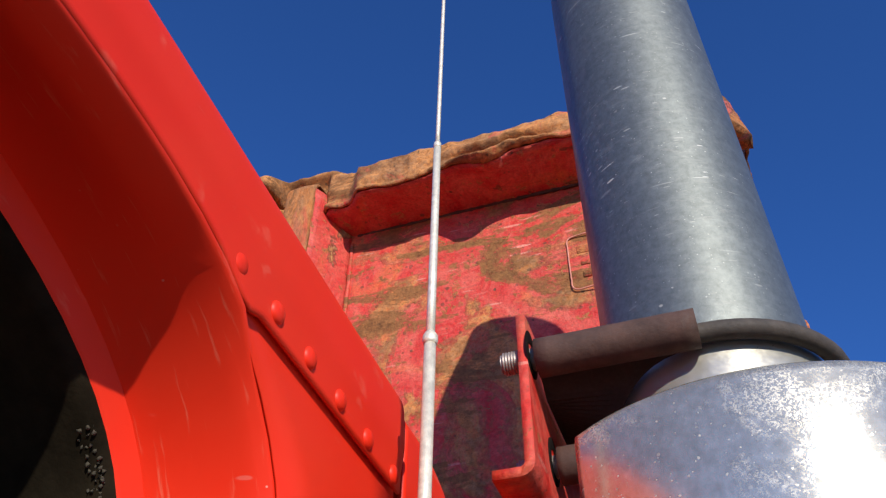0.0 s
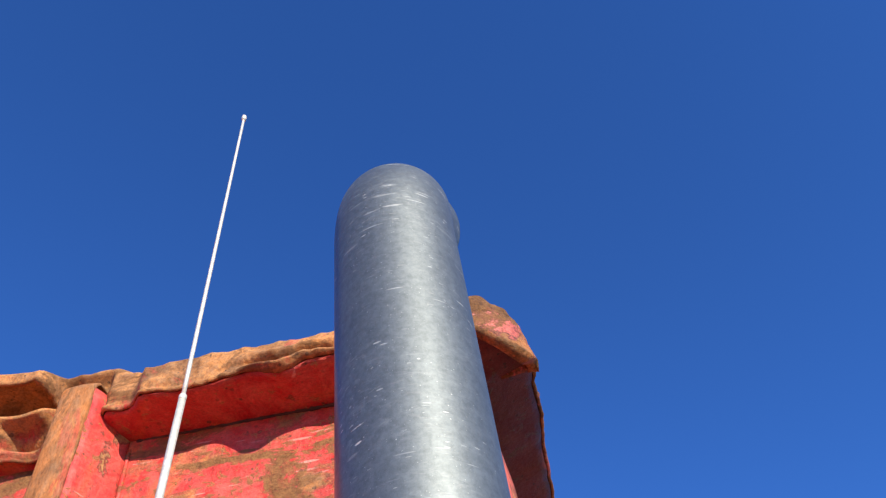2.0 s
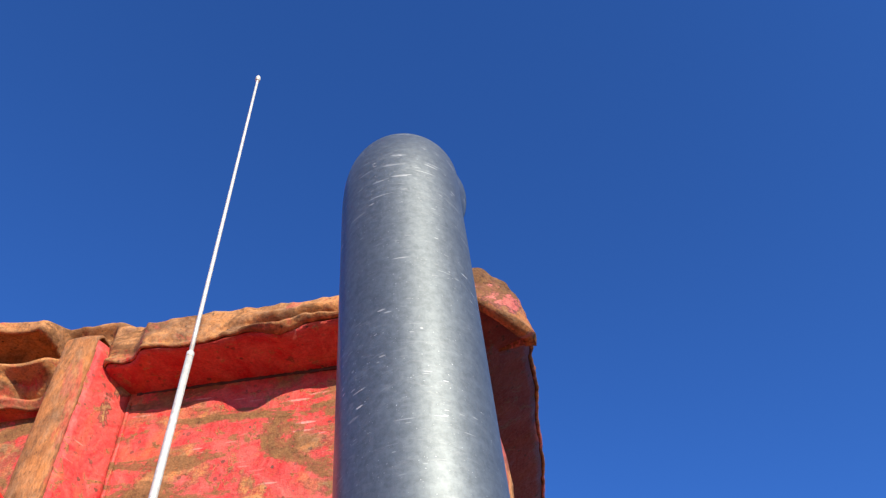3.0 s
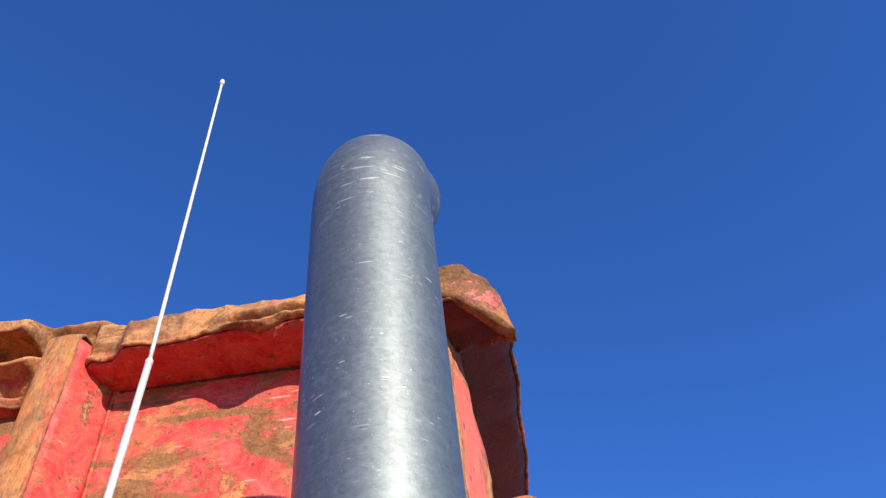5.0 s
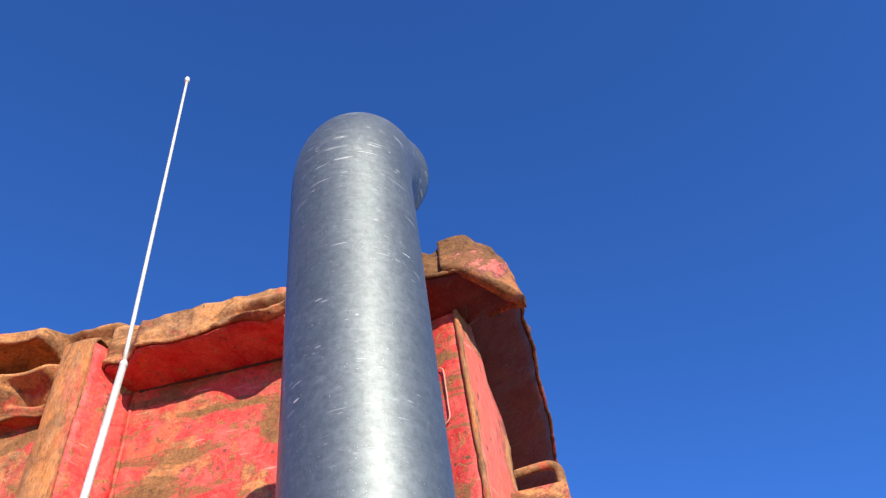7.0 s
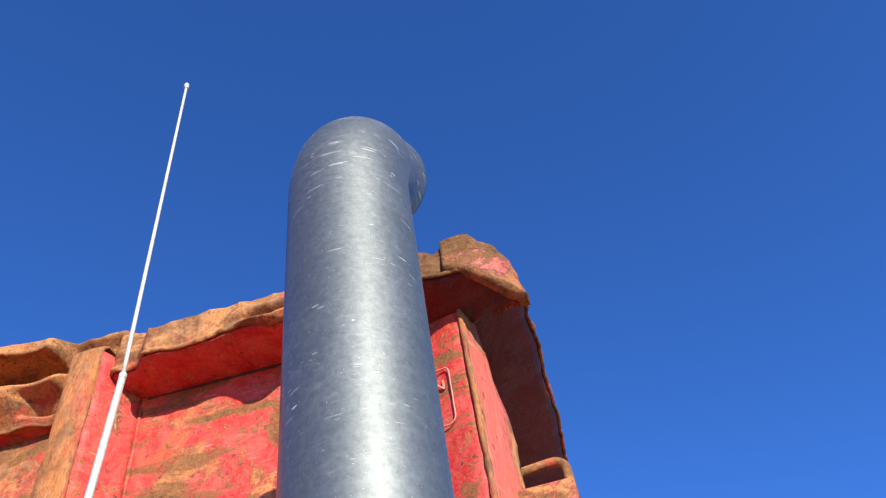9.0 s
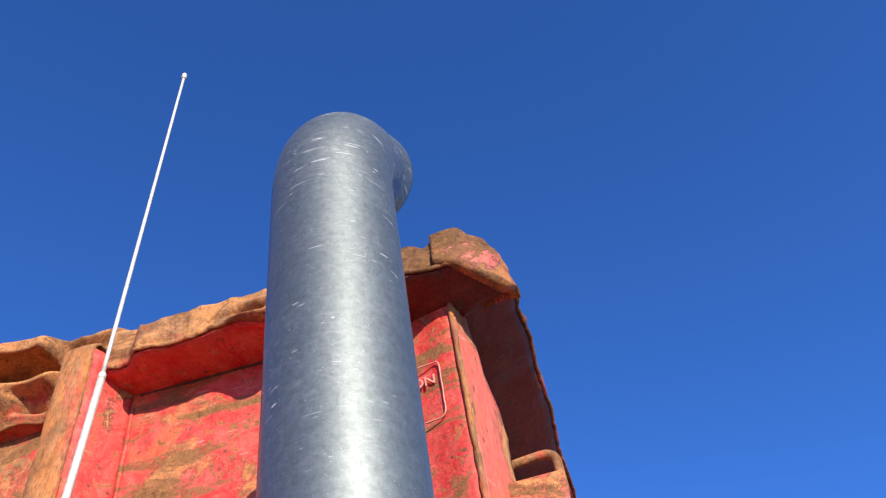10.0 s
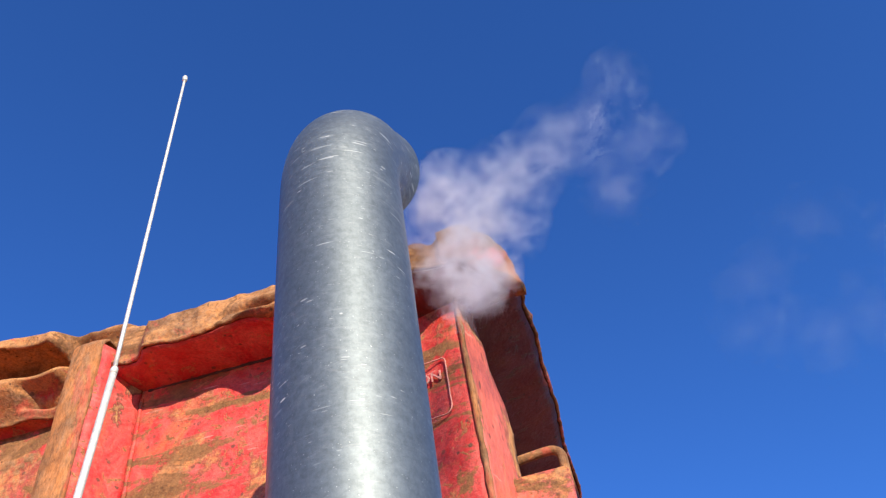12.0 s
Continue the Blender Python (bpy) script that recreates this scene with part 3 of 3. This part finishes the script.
def build_antenna():
    ant = empty("whip_antenna", "slim silver telescopic whip antenna beside the fender", "antenna")
    x, y, _ = mast(1.215)
    part("base_mount", box(SKIN_X - 0.034, x + 0.012, y - 0.012, y + 0.012, 1.205, 1.225, 0.002), FRAME, ant)
    part("lower_mast", tube([mast(z) for z in (1.215, 1.3, 1.4, 1.532)], 0.0040, 18), CHROME, ant)
    part("ferrule", tube([mast(z) for z in (1.527, 1.530, 1.534, 1.537)], lambda i: (0.0044, 0.0052, 0.0052, 0.0038)[i], 18), CHROME, ant, "pitted joint with white deposit")
    part("middle_mast", tube([mast(z) for z in (1.53, 1.6, 1.68, JOINT[2])], 0.0031, 18), CHROME, ant)
    part("ferrule", tube([mast(JOINT[2] + d) for d in (-0.004, 0.002, 0.005)], lambda i: (0.0033, 0.0034, 0.0020)[i], 18), CHROME, ant)
    top = part("upper_mast", tube([(0, 0, z) for z in np.linspace(-0.01, 0.466, 10)], lambda i: 0.0020 - 0.00005 * i, 14), CHROME, ant, "thin whip swaying in the wind")
    part("tip", lathe([(0.0, 0.461), (0.0028, 0.462), (0.0032, 0.465), (0.0032, 0.469), (0.0022, 0.472), (0.0, 0.473)], 16), CHROME, top)
    top.matrix_basis = pose(*JOINT, 1.1, 1.5, 0)
    return top


# ---- waste container ----
WALL_Y, WALL_X, RIM_W = 0.570, 0.070, 0.110


def rim_path(s):
    """Along the rim: s < 0 along the front (x = s + WALL_X), then round the corner, then back along the side."""
    quarter = RIM_W * math.pi / 2
    if s < 0:
        return Vector((WALL_X + s, WALL_Y, 0)), Vector((0, -1, 0))
    if s < quarter:
        a = s / RIM_W
        return Vector((WALL_X, WALL_Y, 0)), Vector((math.sin(a), -math.cos(a), 0))
    return Vector((WALL_X, WALL_Y + s - quarter, 0)), Vector((1, 0, 0))


def crease(s, z, scale, seed):
    """Sharp folds of dented plate: ridged noise, -1 to 1."""
    return 1.0 - 3.2 * abs(wob(s, z * 0.7, 0, scale, seed))


def flat_bell(x, at, width):
    return math.exp(-((x - at) / width) ** 4)


def rim_section(s):
    """Outer face of the battered rim, from its lower lip over the top to the inside: (outward, z)."""
    x = s + WALL_X
    front = x < 0.06
    left = step(-x, 0.735, 0.775) if front else 0.0
    side = step(s, 0.05, 0.25)
    low = 2.424 - 0.022 * bell(x, -0.285, 0.035) + 0.008 * bell(x, -0.365, 0.035) - 0.004 * bell(x, -0.46, 0.05) + 0.012 * bell(x, -0.19, 0.045) + 0.010 * bell(x, -0.06, 0.08)
    low += 0.012 * step(-x, 0.560, 0.60) * (1 - left)
    low += 0.003 * wob(x, 0, 0, 22, 1.0) + 0.003 * crease(x, 0, 16, 1.5)
    low = low * (1 - left) + (2.402 + 0.008 * wob(x, 0, 0, 12, 4.0)) * left
    low = low * (1 - side) + (2.432 + 0.003 * crease(s, 0, 9, 2.5)) * side
    top = 2.508 + 0.007 * wob(x, 0, 0, 9, 2.0) + 0.004 * crease(x, 0, 14, 3.0) + 0.010 * step(x, -0.25, 0.0)
    if front:
        top += 0.030 * step(-x, 0.56, 0.66) + 0.010 * step(-x, 0.75, 0.95)
        top += 0.022 * step(-x, 0.552, 0.592) * (1 - step(-x, 0.735, 0.775))
    top -= 0.014 * bell(s, -0.036, 0.013)
    top = top * (1 - side) + (2.500 + 0.006 * wob(s, 0, 0, 7, 5.0)) * side
    pts = []
    for q in np.linspace(0, 1, 36):
        z = low + (top - low) * q
        mid = math.sin(min(1, q * 1.5) * math.pi) ** 2
        u = RIM_W + 0.004 * math.sin(q * math.pi) + (0.007 * wob(s, z, 0, 26, 6.0) + 0.0045 * crease(s, z, 13, 6.5)) * mid
        u += 0.006 * wob(s, z * 0.4, 0, 11, 7.0) + 0.0022 * wob(s, z, 0, 60, 2.0) + 0.0020 * crease(s, z, 34, 9.5)
        u += 0.009 * bell(q, 0.06, 0.07)
        fold = bell(x, -0.27, 0.075) * (1 - side)
        u += fold * (0.030 * bell(q, 0.10, 0.10) - 0.050 * bell(q, 0.36, 0.10) + 0.014 * bell(q, 0.62, 0.12))
        if left:
            # two folded lips with a deep hollow between them
            lip = 0.026 + 0.066 * step(q, 0.0, 0.42) + 0.012 * wob(s, z, 0, 16, 8.0) + 0.006 * crease(s, z, 12, 8.5)
            deep = 0.50 + 0.06 * wob(x, 0, 0, 8, 6.0)
            gap = step(q, deep - 0.04, deep) * (1 - step(q, 0.66, 0.84))
            lip += 0.032 * step(q, 0.70, 0.86)
            lip -= 0.046 * gap
            side_hollow = step(q, 0.10, 0.18) * (1 - step(q, 0.36, deep - 0.05)) * flat_bell(x, -0.795, 0.055)
            lip -= 0.050 * side_hollow
            u = u * (1 - left) + lip * left
        if front:
            # set back beside the rib, with a hard step where the full face begins
            u -= 0.034 * step(-x, 0.552, 0.592) * (1 - step(-x, 0.735, 0.775))
            u -= 0.030 * math.exp(-((x + 0.70) / 0.053) ** 8) * (1 - step(q, 0.80, 1.0))
        u += 0.006 * step(s, 0.20, 0.42)
        u -= side * 0.008 * step(wob(s, 0, 0, 6, 9.0), 0.1, 0.4) * (1 - q)
        pts.append((u, z))
    u, z = pts[-1]
    pts += [(u - 0.004, z + 0.004), (u - 0.014, z + 0.006), (0.05, z + 0.004), (-0.02, z - 0.004), (-0.022, z - 0.06), (-0.021, 2.405)]
    return pts


def sweep(lo, hi, stepsize, section):
    rows = []
    for s in np.arange(lo, hi, stepsize):
        o, n = rim_path(s)
        rows.append([o + n * u + Vector((0, 0, z)) for u, z in section(s)])
    return rows


def build_container():
    bin_ = empty("waste_container", "battered red steel waste container, dented and rusting along its rim", "container")
    # front wall with shallow dents, left open above the rib line
    rows = []
    for z in np.linspace(0.35, 2.44, 90):
        rows.append([(x, WALL_Y + 0.006 * wob(x, 0, z, 4.0, 3.0) + 0.002 * wob(x, 0, z, 18, 5.0) - 0.034 * step(x, -0.05, 0.056), z)
                     for x in np.linspace(-2.3, 0.058, 150)])
    thick(part("front_wall", grid(rows), PANEL, bin_, "red front plate with brown rust patches"), 0.006, 1.0)
    # corner flange turned back from the front wall, with a torn free edge
    rows = []
    for z in np.linspace(0.35, 2.425, 110):
        width = 0.105 - 0.055 * step(z, 2.15, 2.40) + 0.010 * wob(0, 0, z, 14, 2.0) + 0.005 * wob(0, 0, z, 45, 3.0)
        row = []
        for q in np.linspace(0, 1, 12):
            d = q * width
            row.append((0.058 + 0.40 * d + 0.004 * wob(q, 0, z, 9, 1.0), 0.535 + 0.92 * d, z))
        rows.append(row)
    thick(part("corner_flange", grid(rows), FLANGE, bin_, "bent corner plate, red worn to orange"), 0.007, 0.0)
    part("corner_bead", tube([(0.058 + 0.0015 * wob(0, 0, z, 20), 0.534, z) for z in np.linspace(0.35, 2.41, 80)], lambda i: 0.0055 + 0.002 * wob(0, 0, i * 0.3, 3), 10), RIB_FACE, bin_, "rusty weld bead down the corner")
    part("side_wall", box(WALL_X - 0.015, WALL_X - 0.002, 0.66, 3.4, 0.35, 2.43, 0.002), PANEL, bin_)
    part("rear_wall", box(-2.3, WALL_X - 0.016, 3.38, 3.4, 0.35, 2.43, 0.002), PANEL, bin_)
    part("far_side_wall", box(-2.31, -2.302, WALL_Y + 0.02, 3.37, 0.35, 2.43, 0.002), PANEL, bin_)
    part("bottom", box(-2.3, WALL_X - 0.02, WALL_Y + 0.02, 3.37, 0.30, 0.349, 0.004), PANEL, bin_)
    for y in (0.9, 2.9):
        part("skid", box(-2.1, -0.1, y, y + 0.15, 0.0, 0.30, 0.005), RUST, bin_)
    # rim: rusty outer shell and painted underside
    shell = grid(sweep(-2.37, -1.1, 0.012, rim_section) + sweep(-1.1, -0.1065, 0.0045, rim_section))
    torn = []
    for f in shell.faces:
        c = f.calc_center_median()
        if c.y > WALL_Y - 0.02 or not -1.6 < c.x < -0.742:
            continue
        grow = step(-c.x, 0.742, 0.80)
        mid = 2.502 + 0.010 * wob(c.x, 0, 0, 9, 6.0)
        if abs(c.z - mid) < 0.021 * grow * (1 + 0.5 * wob(c.x, 0, 0, 12, 3.0)):
            torn.append(f)
    bmesh.ops.delete(shell, geom=torn, context="FACES")
    thick(part("rim_shell", shell, RUST, bin_, "crumpled torn top rim, orange and brown rust"), 0.005, -1.0)
    shell = grid(sweep(-0.1055, 0.24, 0.005, rim_section) + sweep(0.24, 2.9, 0.012, rim_section))
    thick(part("rim_shell", shell, CAP, bin_, "rim round the corner, browned by the exhaust"), 0.005, -1.0)

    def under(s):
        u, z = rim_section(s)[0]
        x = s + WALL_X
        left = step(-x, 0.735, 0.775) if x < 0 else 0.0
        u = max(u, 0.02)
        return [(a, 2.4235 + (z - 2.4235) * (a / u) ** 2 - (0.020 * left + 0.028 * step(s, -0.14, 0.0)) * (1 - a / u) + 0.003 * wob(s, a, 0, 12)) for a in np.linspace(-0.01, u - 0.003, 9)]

    thick(part("rim_underside", grid(sweep(-2.37, -0.145, 0.015, under)), UNDER, bin_, "red underside of the rim"), 0.004, 1.0)
    thick(part("rim_underside", grid(sweep(-0.150, 0.24, 0.012, under) + sweep(0.24, 2.9, 0.02, under)), SOOT_SHADED, bin_, "red underside of the rim beside the exhaust, dark with soot and painted shade"), 0.004, 1.0)
    bead = [(x, WALL_Y - 0.001, 2.4225 + 0.002 * wob(x, 0, 0, 30)) for x in np.linspace(-0.60, 0.03, 90)]
    part("weld_seam", tube(bead, lambda i: 0.0038 + 0.0030 * wob(i * 0.7, 0, 0, 1), 8), SLEEVE, bin_)
    # cap plate over the corner of the rim
    def cap(s):
        x = s + WALL_X
        k = step(s, -0.03, 0.10)
        low = 2.442 - 0.055 * k + 0.030 * step(s, 0.11, 0.16) + 0.004 * wob(s, 0, 0, 25, 3.0)
        top = 2.525 + 0.012 * bell(s, 0.035, 0.018) - 0.105 * max(0.0, s - 0.045) / 0.125
        pts = [(RIM_W - 0.008, low - 0.003), (RIM_W + 0.006, low - 0.004)]
        for q in np.linspace(0.03, 1, 14):
            z = low + (top - low) * q
            pts.append((RIM_W + 0.017 + 0.003 * wob(s, z, 0, 20, 2.0) + 0.003 * crease(s, z, 9, 4.0) - 0.010 * q, z))
        return pts + [(RIM_W - 0.008, top + 0.004), (RIM_W - 0.06, top - 0.004)]

    thick(part("corner_cap", grid(sweep(-0.018, 0.178, 0.005, cap)), CAP, bin_, "bent rusty plate over the rim corner"), 0.006, -1.0)
    # upright rib with a rounded head
    rows = []
    for z in list(np.linspace(0.40, 2.47, 120)) + [2.490, 2.505, 2.515, 2.520]:
        k = max(0.0, (z - 2.479) / 0.041)
        back = 0.020 * k ** 2.5
        w = lambda a, b: 0.0025 * wob(a, b, z, 13, 2.0)
        rows.append([(-0.745, 0.572, z), (-0.738 + w(0, 1), 0.53, z), (-0.728 + w(0, 2), 0.474 + back, z), (-0.722 + w(1, 0), 0.4665 + back, z), (-0.71, 0.4645 + w(1, 1) + back, z),
                     (-0.69, 0.4635 + w(2, 1) + back, z), (-0.672, 0.4645 + w(2, 2) + back, z), (-0.664 + w(3, 1), 0.467 + back, z), (-0.659 + w(3, 2), 0.474 + back, z)])
    head = rows[-1]
    rows.append([(x, 0.53, 2.521) for x, _, _ in head])
    thick(part("rib", grid(rows), RIB_FACE, bin_, "upright rib, its face worn to orange rust"), 0.005, 1.0)
    rows = []
    for z in np.linspace(0.40, 2.492, 110):
        rows.append([(-0.6595 + 0.049 * q + 0.002 * wob(q, 0, z, 10), 0.473 + 0.098 * q, z) for q in np.linspace(0, 1, 8)])
    thick(part("rib_side", grid(rows), RIB_SIDE, bin_, "painted red flank of the rib"), 0.004, 1.0)
    part("weld_seam", tube([(-0.609 + 0.002 * wob(0, 0, z, 30), 0.566, z) for z in np.linspace(0.4, 2.40, 110)], lambda i: 0.0044 + 0.0022 * wob(i * 0.7, 0, 0, 1), 8), PANEL, bin_, "rough rusty weld along the rib")
    # lug box and grab bar on the corner
    part("lug_box", lug_box(), LUG, bin_, "rusty red lug box on the corner")
    y = 0.655
    bar = [(0.085, y - 0.01, 2.088), (0.11, y, 2.100), (0.150, y, 2.104)]
    bar += [(0.158 + 0.02 * math.sin(a), y, 2.084 + 0.02 * math.cos(a)) for a in np.linspace(0, math.pi / 2, 9)]
    bar += [(0.178, y, 2.06), (0.178, y, 2.02)]
    part("grab_bar", tube(bar, 0.0085, 16), RUST, bin_, "bent rusty round bar")
    # raised weld frame of the maker's mark with worn lettering
    frame_pts = rounded_frame(-0.170, 0.018, 2.153, 2.281, 0.012)
    part("mark_frame", tube(frame_pts, 0.0015, 8, caps=False), WELD, bin_, "raised pale frame of a worn mark")
    curve = bpy.data.curves.new("letters", "FONT")
    curve.resolution_u = 3
    curve.body, curve.size, curve.extrude, curve.bevel_depth = "ON", 0.030, 0.0008, 0.0004
    curve.materials.append(WELD)
    letters = new("mark_letters", curve)
    letters.parent = bin_
    letters["label"] = "raised worn letters"
    letters.matrix_basis = pose(-0.040, WALL_Y - 0.0135, 2.236, 90, 0, -9)
    for z, x0, x1, h in ((2.238, -0.155, -0.050, 0.020), (2.209, -0.150, -0.115, 0.013), (2.209, -0.095, -0.012, 0.013), (2.180, -0.148, -0.05, 0.015)):
        part("mark_bar", box(x0, x1, WALL_Y - 0.0045, WALL_Y + 0.004, z, z + h, 0.0015, 1), PANEL, bin_)
    return bin_


def rounded_frame(x0, x1, z0, z1, r):
    pts = []
    for cx, cz, a0 in ((x1 - r, z1 - r, 0), (x0 + r, z1 - r, 90), (x0 + r, z0 + r, 180), (x1 - r, z0 + r, 270)):
        pts += [(cx + r * math.cos(radians(a0 + a)), WALL_Y - 0.005 - 0.034 * step(cx + r * math.cos(radians(a0 + a)), -0.05, 0.056), cz + r * math.sin(radians(a0 + a))) for a in (0, 30, 60, 90)]
    pts.append(pts[0])
    dense = []
    for a, b in zip(pts, pts[1:]):
        n = max(1, int((Vector(b) - Vector(a)).length / 0.006))
        dense += [tuple(Vector(a).lerp(Vector(b), k / n) + Vector((0.0008 * wob(a[0], k, a[2], 5), 0, 0.0008 * wob(a[2], k, 1, 5)))) for k in range(n)]
    return dense + [pts[0]]


def lug_box():
    bm = box(0.064, 0.183, 0.600, 0.74, 1.50, 2.034, 0.010, 3)
    bmesh.ops.subdivide_edges(bm, edges=bm.edges, cuts=3, use_grid_fill=True)
    for v in bm.verts:
        n = 0.003 * wob(v.co.x, v.co.y, v.co.z, 18, 4.0)
        v.co += Vector((n, n, 1.2 * n))
    return bm


# ---- smoke ----
MOUTH = Vector((0.006, 0.124, 2.294))


def smoke_material():
    m, nt, bsdf = material("pale_exhaust_smoke")
    bsdf.inputs["Base Color"].default_value = (0.86, 0.85, 0.86, 1)
    bsdf.inputs["Roughness"].default_value = 1.0
    bsdf.inputs["Specular IOR Level"].default_value = 0.0
    see = nt.nodes.new("ShaderNodeBsdfTranslucent")
    see.inputs["Color"].default_value = (0.86, 0.85, 0.86, 1)
    both = nt.nodes.new("ShaderNodeMixShader")
    both.inputs[0].default_value = 0.45
    nt.links.new(bsdf.outputs["BSDF"], both.inputs[1])
    nt.links.new(see.outputs["BSDF"], both.inputs[2])
    nt.links.new(both.outputs["Shader"], nt.nodes["Material Output"].inputs["Surface"])
    return m


def puff(seed, count, size, long):
    """A cloud of fine specks, gathered in folds and wisps and thin towards its edge."""
    rng = np.random.default_rng(seed)
    folds = rng.normal(0, 0.023, (16, 3)) * (1, 1, long)
    wisps = folds[rng.integers(0, 16, 150)] + rng.normal(0, 0.011, (150, 3))
    ways = rng.normal(0, 0.012, (150, 3))
    pick = rng.integers(0, 150, count)
    p = wisps[pick] + ways[pick] * rng.normal(0, 1, (count, 1)) + rng.normal(0, 0.0042, (count, 3))
    p = p[(np.hypot(p[:, 0], p[:, 1]) < 0.066) & (np.abs(p[:, 2]) < 0.105)]
    n = len(p)
    corners = rng.normal(0, 1, (n, 3, 3))
    corners *= size * rng.uniform(0.5, 1.0, (n, 3, 1)) / np.linalg.norm(corners, axis=2, keepdims=True)
    verts = (p[:, None, :] + corners).reshape(-1, 3)
    me = bpy.data.meshes.new("smoke_puff")
    me.from_pydata(verts, [], np.arange(3 * n).reshape(-1, 3))
    return me


# where each puff is at the end, when it leaves the mouth, and how thick it is
PUFF_ENDS = [
    ((0.447, 0.25, 2.36), 11.72, 7800),
    ((0.388, 0.25, 2.463), 11.74, 9600),
    ((0.457, 0.25, 2.565), 11.72, 7800),
    ((0.373, 0.25, 2.265), 11.74, 7200),
    ((0.33, 0.26, 2.43), 11.77, 10200),
    ((0.29, 0.25, 2.4), 11.79, 10800),
    ((0.239, 0.25, 2.378), 11.82, 12600),
    ((0.2, 0.28, 2.42), 11.84, 12600),
    ((0.18, 0.25, 2.324), 11.86, 39300),
    ((0.15, 0.27, 2.3), 11.87, 48100),
    ((0.12, 0.25, 2.384), 11.88, 39300),
    ((0.115, 0.27, 2.25), 11.89, 61200),
    ((0.11, 0.25, 2.14), 11.9, 61200),
    ((0.074, 0.25, 2.325), 11.91, 48100),
    ((0.09, 0.28, 2.2), 11.92, 61200),
    ((0.135, 0.28, 2.19), 11.9, 61200),
    ((0.194, 0.26, 2.255), 11.87, 22000),
    ((0.242, 0.26, 2.356), 11.84, 15000),
    ((0.1, 0.26, 2.406), 11.89, 15000),
    ((0.301, 0.26, 2.448), 11.8, 8500),
    ((1.1, 0.5, 2.06), 11.05, 2600),
    ((1, 0.42, 2.19), 11.1, 2600),
    ((0.98, 0.5, 1.96), 11.14, 2600),
    ((0.92, 0.45, 2.13), 11.2, 2600),
    ((0.88, 0.5, 2.03), 11.24, 2600),
    ((0.8, 0.45, 1.96), 11.3, 2600),
    ((0.78, 0.4, 2.16), 11.34, 2600),
    ((0.7, 0.45, 2.06), 11.4, 2600),
    ((0.66, 0.4, 2.23), 11.45, 2600),
    ((0.6, 0.42, 2.01), 11.5, 2600),
    ((0.55, 0.4, 2.14), 11.56, 2600),
    ((0.5, 0.38, 2.03), 11.62, 2600),
]


def build_smoke():
    mat = smoke_material()
    puffs = []
    for k, (end, leave, count) in enumerate(PUFF_ENDS):
        fine = 3 if count > 3000 else 7
        me = puff(k + 1, count * fine, 0.00065 / math.sqrt(fine), 1.25 if count > 3000 else 2.2)
        me.materials.append(mat)
        ob = new("smoke_puff", me)
        tagged(ob, "thin white exhaust smoke drifting from the stack", "smoke", "puffs of exhaust smoke", "stuff")
        ob.matrix_basis = pose(0, 0, 1.58 + 0.008 * k)
        puffs.append((ob, Vector(end), leave, k))
    return puffs


build_ground()
build_container()
build_vehicle()
build_stack()
build_clamp()
WHIP = build_antenna()
PUFFS = build_smoke()

# lean of the whip: seconds, degrees sideways, degrees forward
LEAN = [
    (0, 2, 3.1), (0.7, 2.2, 3.2), (1.1, 1.9, 3), (1.4, 2.1, 3), (1.5, 2, 3.1), (1.7, 2.2, 3.2), (2, 2.3, 3.3),
    (2.2, 1.9, 3.8), (2.5, 2.4, 3.3), (2.6, 1.8, 4.1), (2.8, 2, 5), (3, 2.4, 3.7), (3.2, 2.1, 4.3), (3.6, 1.8, 3.8),
    (4, 2.5, 3.9), (4.4, 2, 4.1), (4.8, 2.4, 4), (5, 1.6, 3.6), (5.2, 1.6, 4.1), (5.5, 3.7, 3.7), (5.6, 1.9, 3.6),
    (6, 4.4, 3.7), (6.4, 5.5, 3.4), (6.5, 2.1, 3.4), (6.8, 1.6, 3.2), (7, 0.8, 3), (7.2, 1.9, 3.7), (7.6, 3, 3.3),
    (8, 1.2, 3.6), (8.4, 2.4, 3.4), (8.8, 0.2, 3.5), (9, 1.7, 3.4), (9.2, 3, 3.7), (9.4, 5.4, 4.6), (9.5, 1.1, 3.2),
    (9.6, 6.8, 4.2), (9.7, 4, 4), (9.8, 6.6, 3.8), (10, 4.5, 3.9), (10.1, 4.1, 3.6), (10.2, 1.6, 3.3), (10.3, 6.4, 3.5),
    (10.4, 0.1, 3), (10.5, 6.9, 3.8), (10.6, 0.5, 3.3), (10.7, 4, 3.5), (10.8, 2.6, 3.7), (11, 4.1, 3.5), (11.2, 4.4, 4.4),
    (11.4, 2.6, 3.8), (11.5, 2.0, 3.7), (11.6, 3.8, 3.7), (11.8, 2.4, 3.6), (12, 2.9, 3.6),
]


def motions():
    walk(WHIP, [(t, pose(*JOINT, b, a, 0)) for t, a, b in LEAN])
    for ob, end, leave, k in PUFFS:
        low = 1.58 + 0.008 * k
        rows = [(0.0, pose(0, 0, low)), (leave - 0.35, pose(0, 0, low)), (leave - 0.20, pose(0, 0, 1.85)), (leave - 0.08, pose(0, 0.006, 2.09, -8)),
                (leave, pose(*MOUTH, -58))]
        span = 12.0 - leave
        for q in (0.34, 0.67, 1.0):
            # out of the mouth first, then carried off by the wind
            drift = MOUTH.lerp(end, q)
            drift.y += 0.06 * math.sin(q * math.pi)
            rows.append((leave + span * q, pose(*drift, -58 + 30 * q, 25 * q * (-1) ** k, 40 * q * (-1) ** k)))
        walk(ob, rows)


motions()
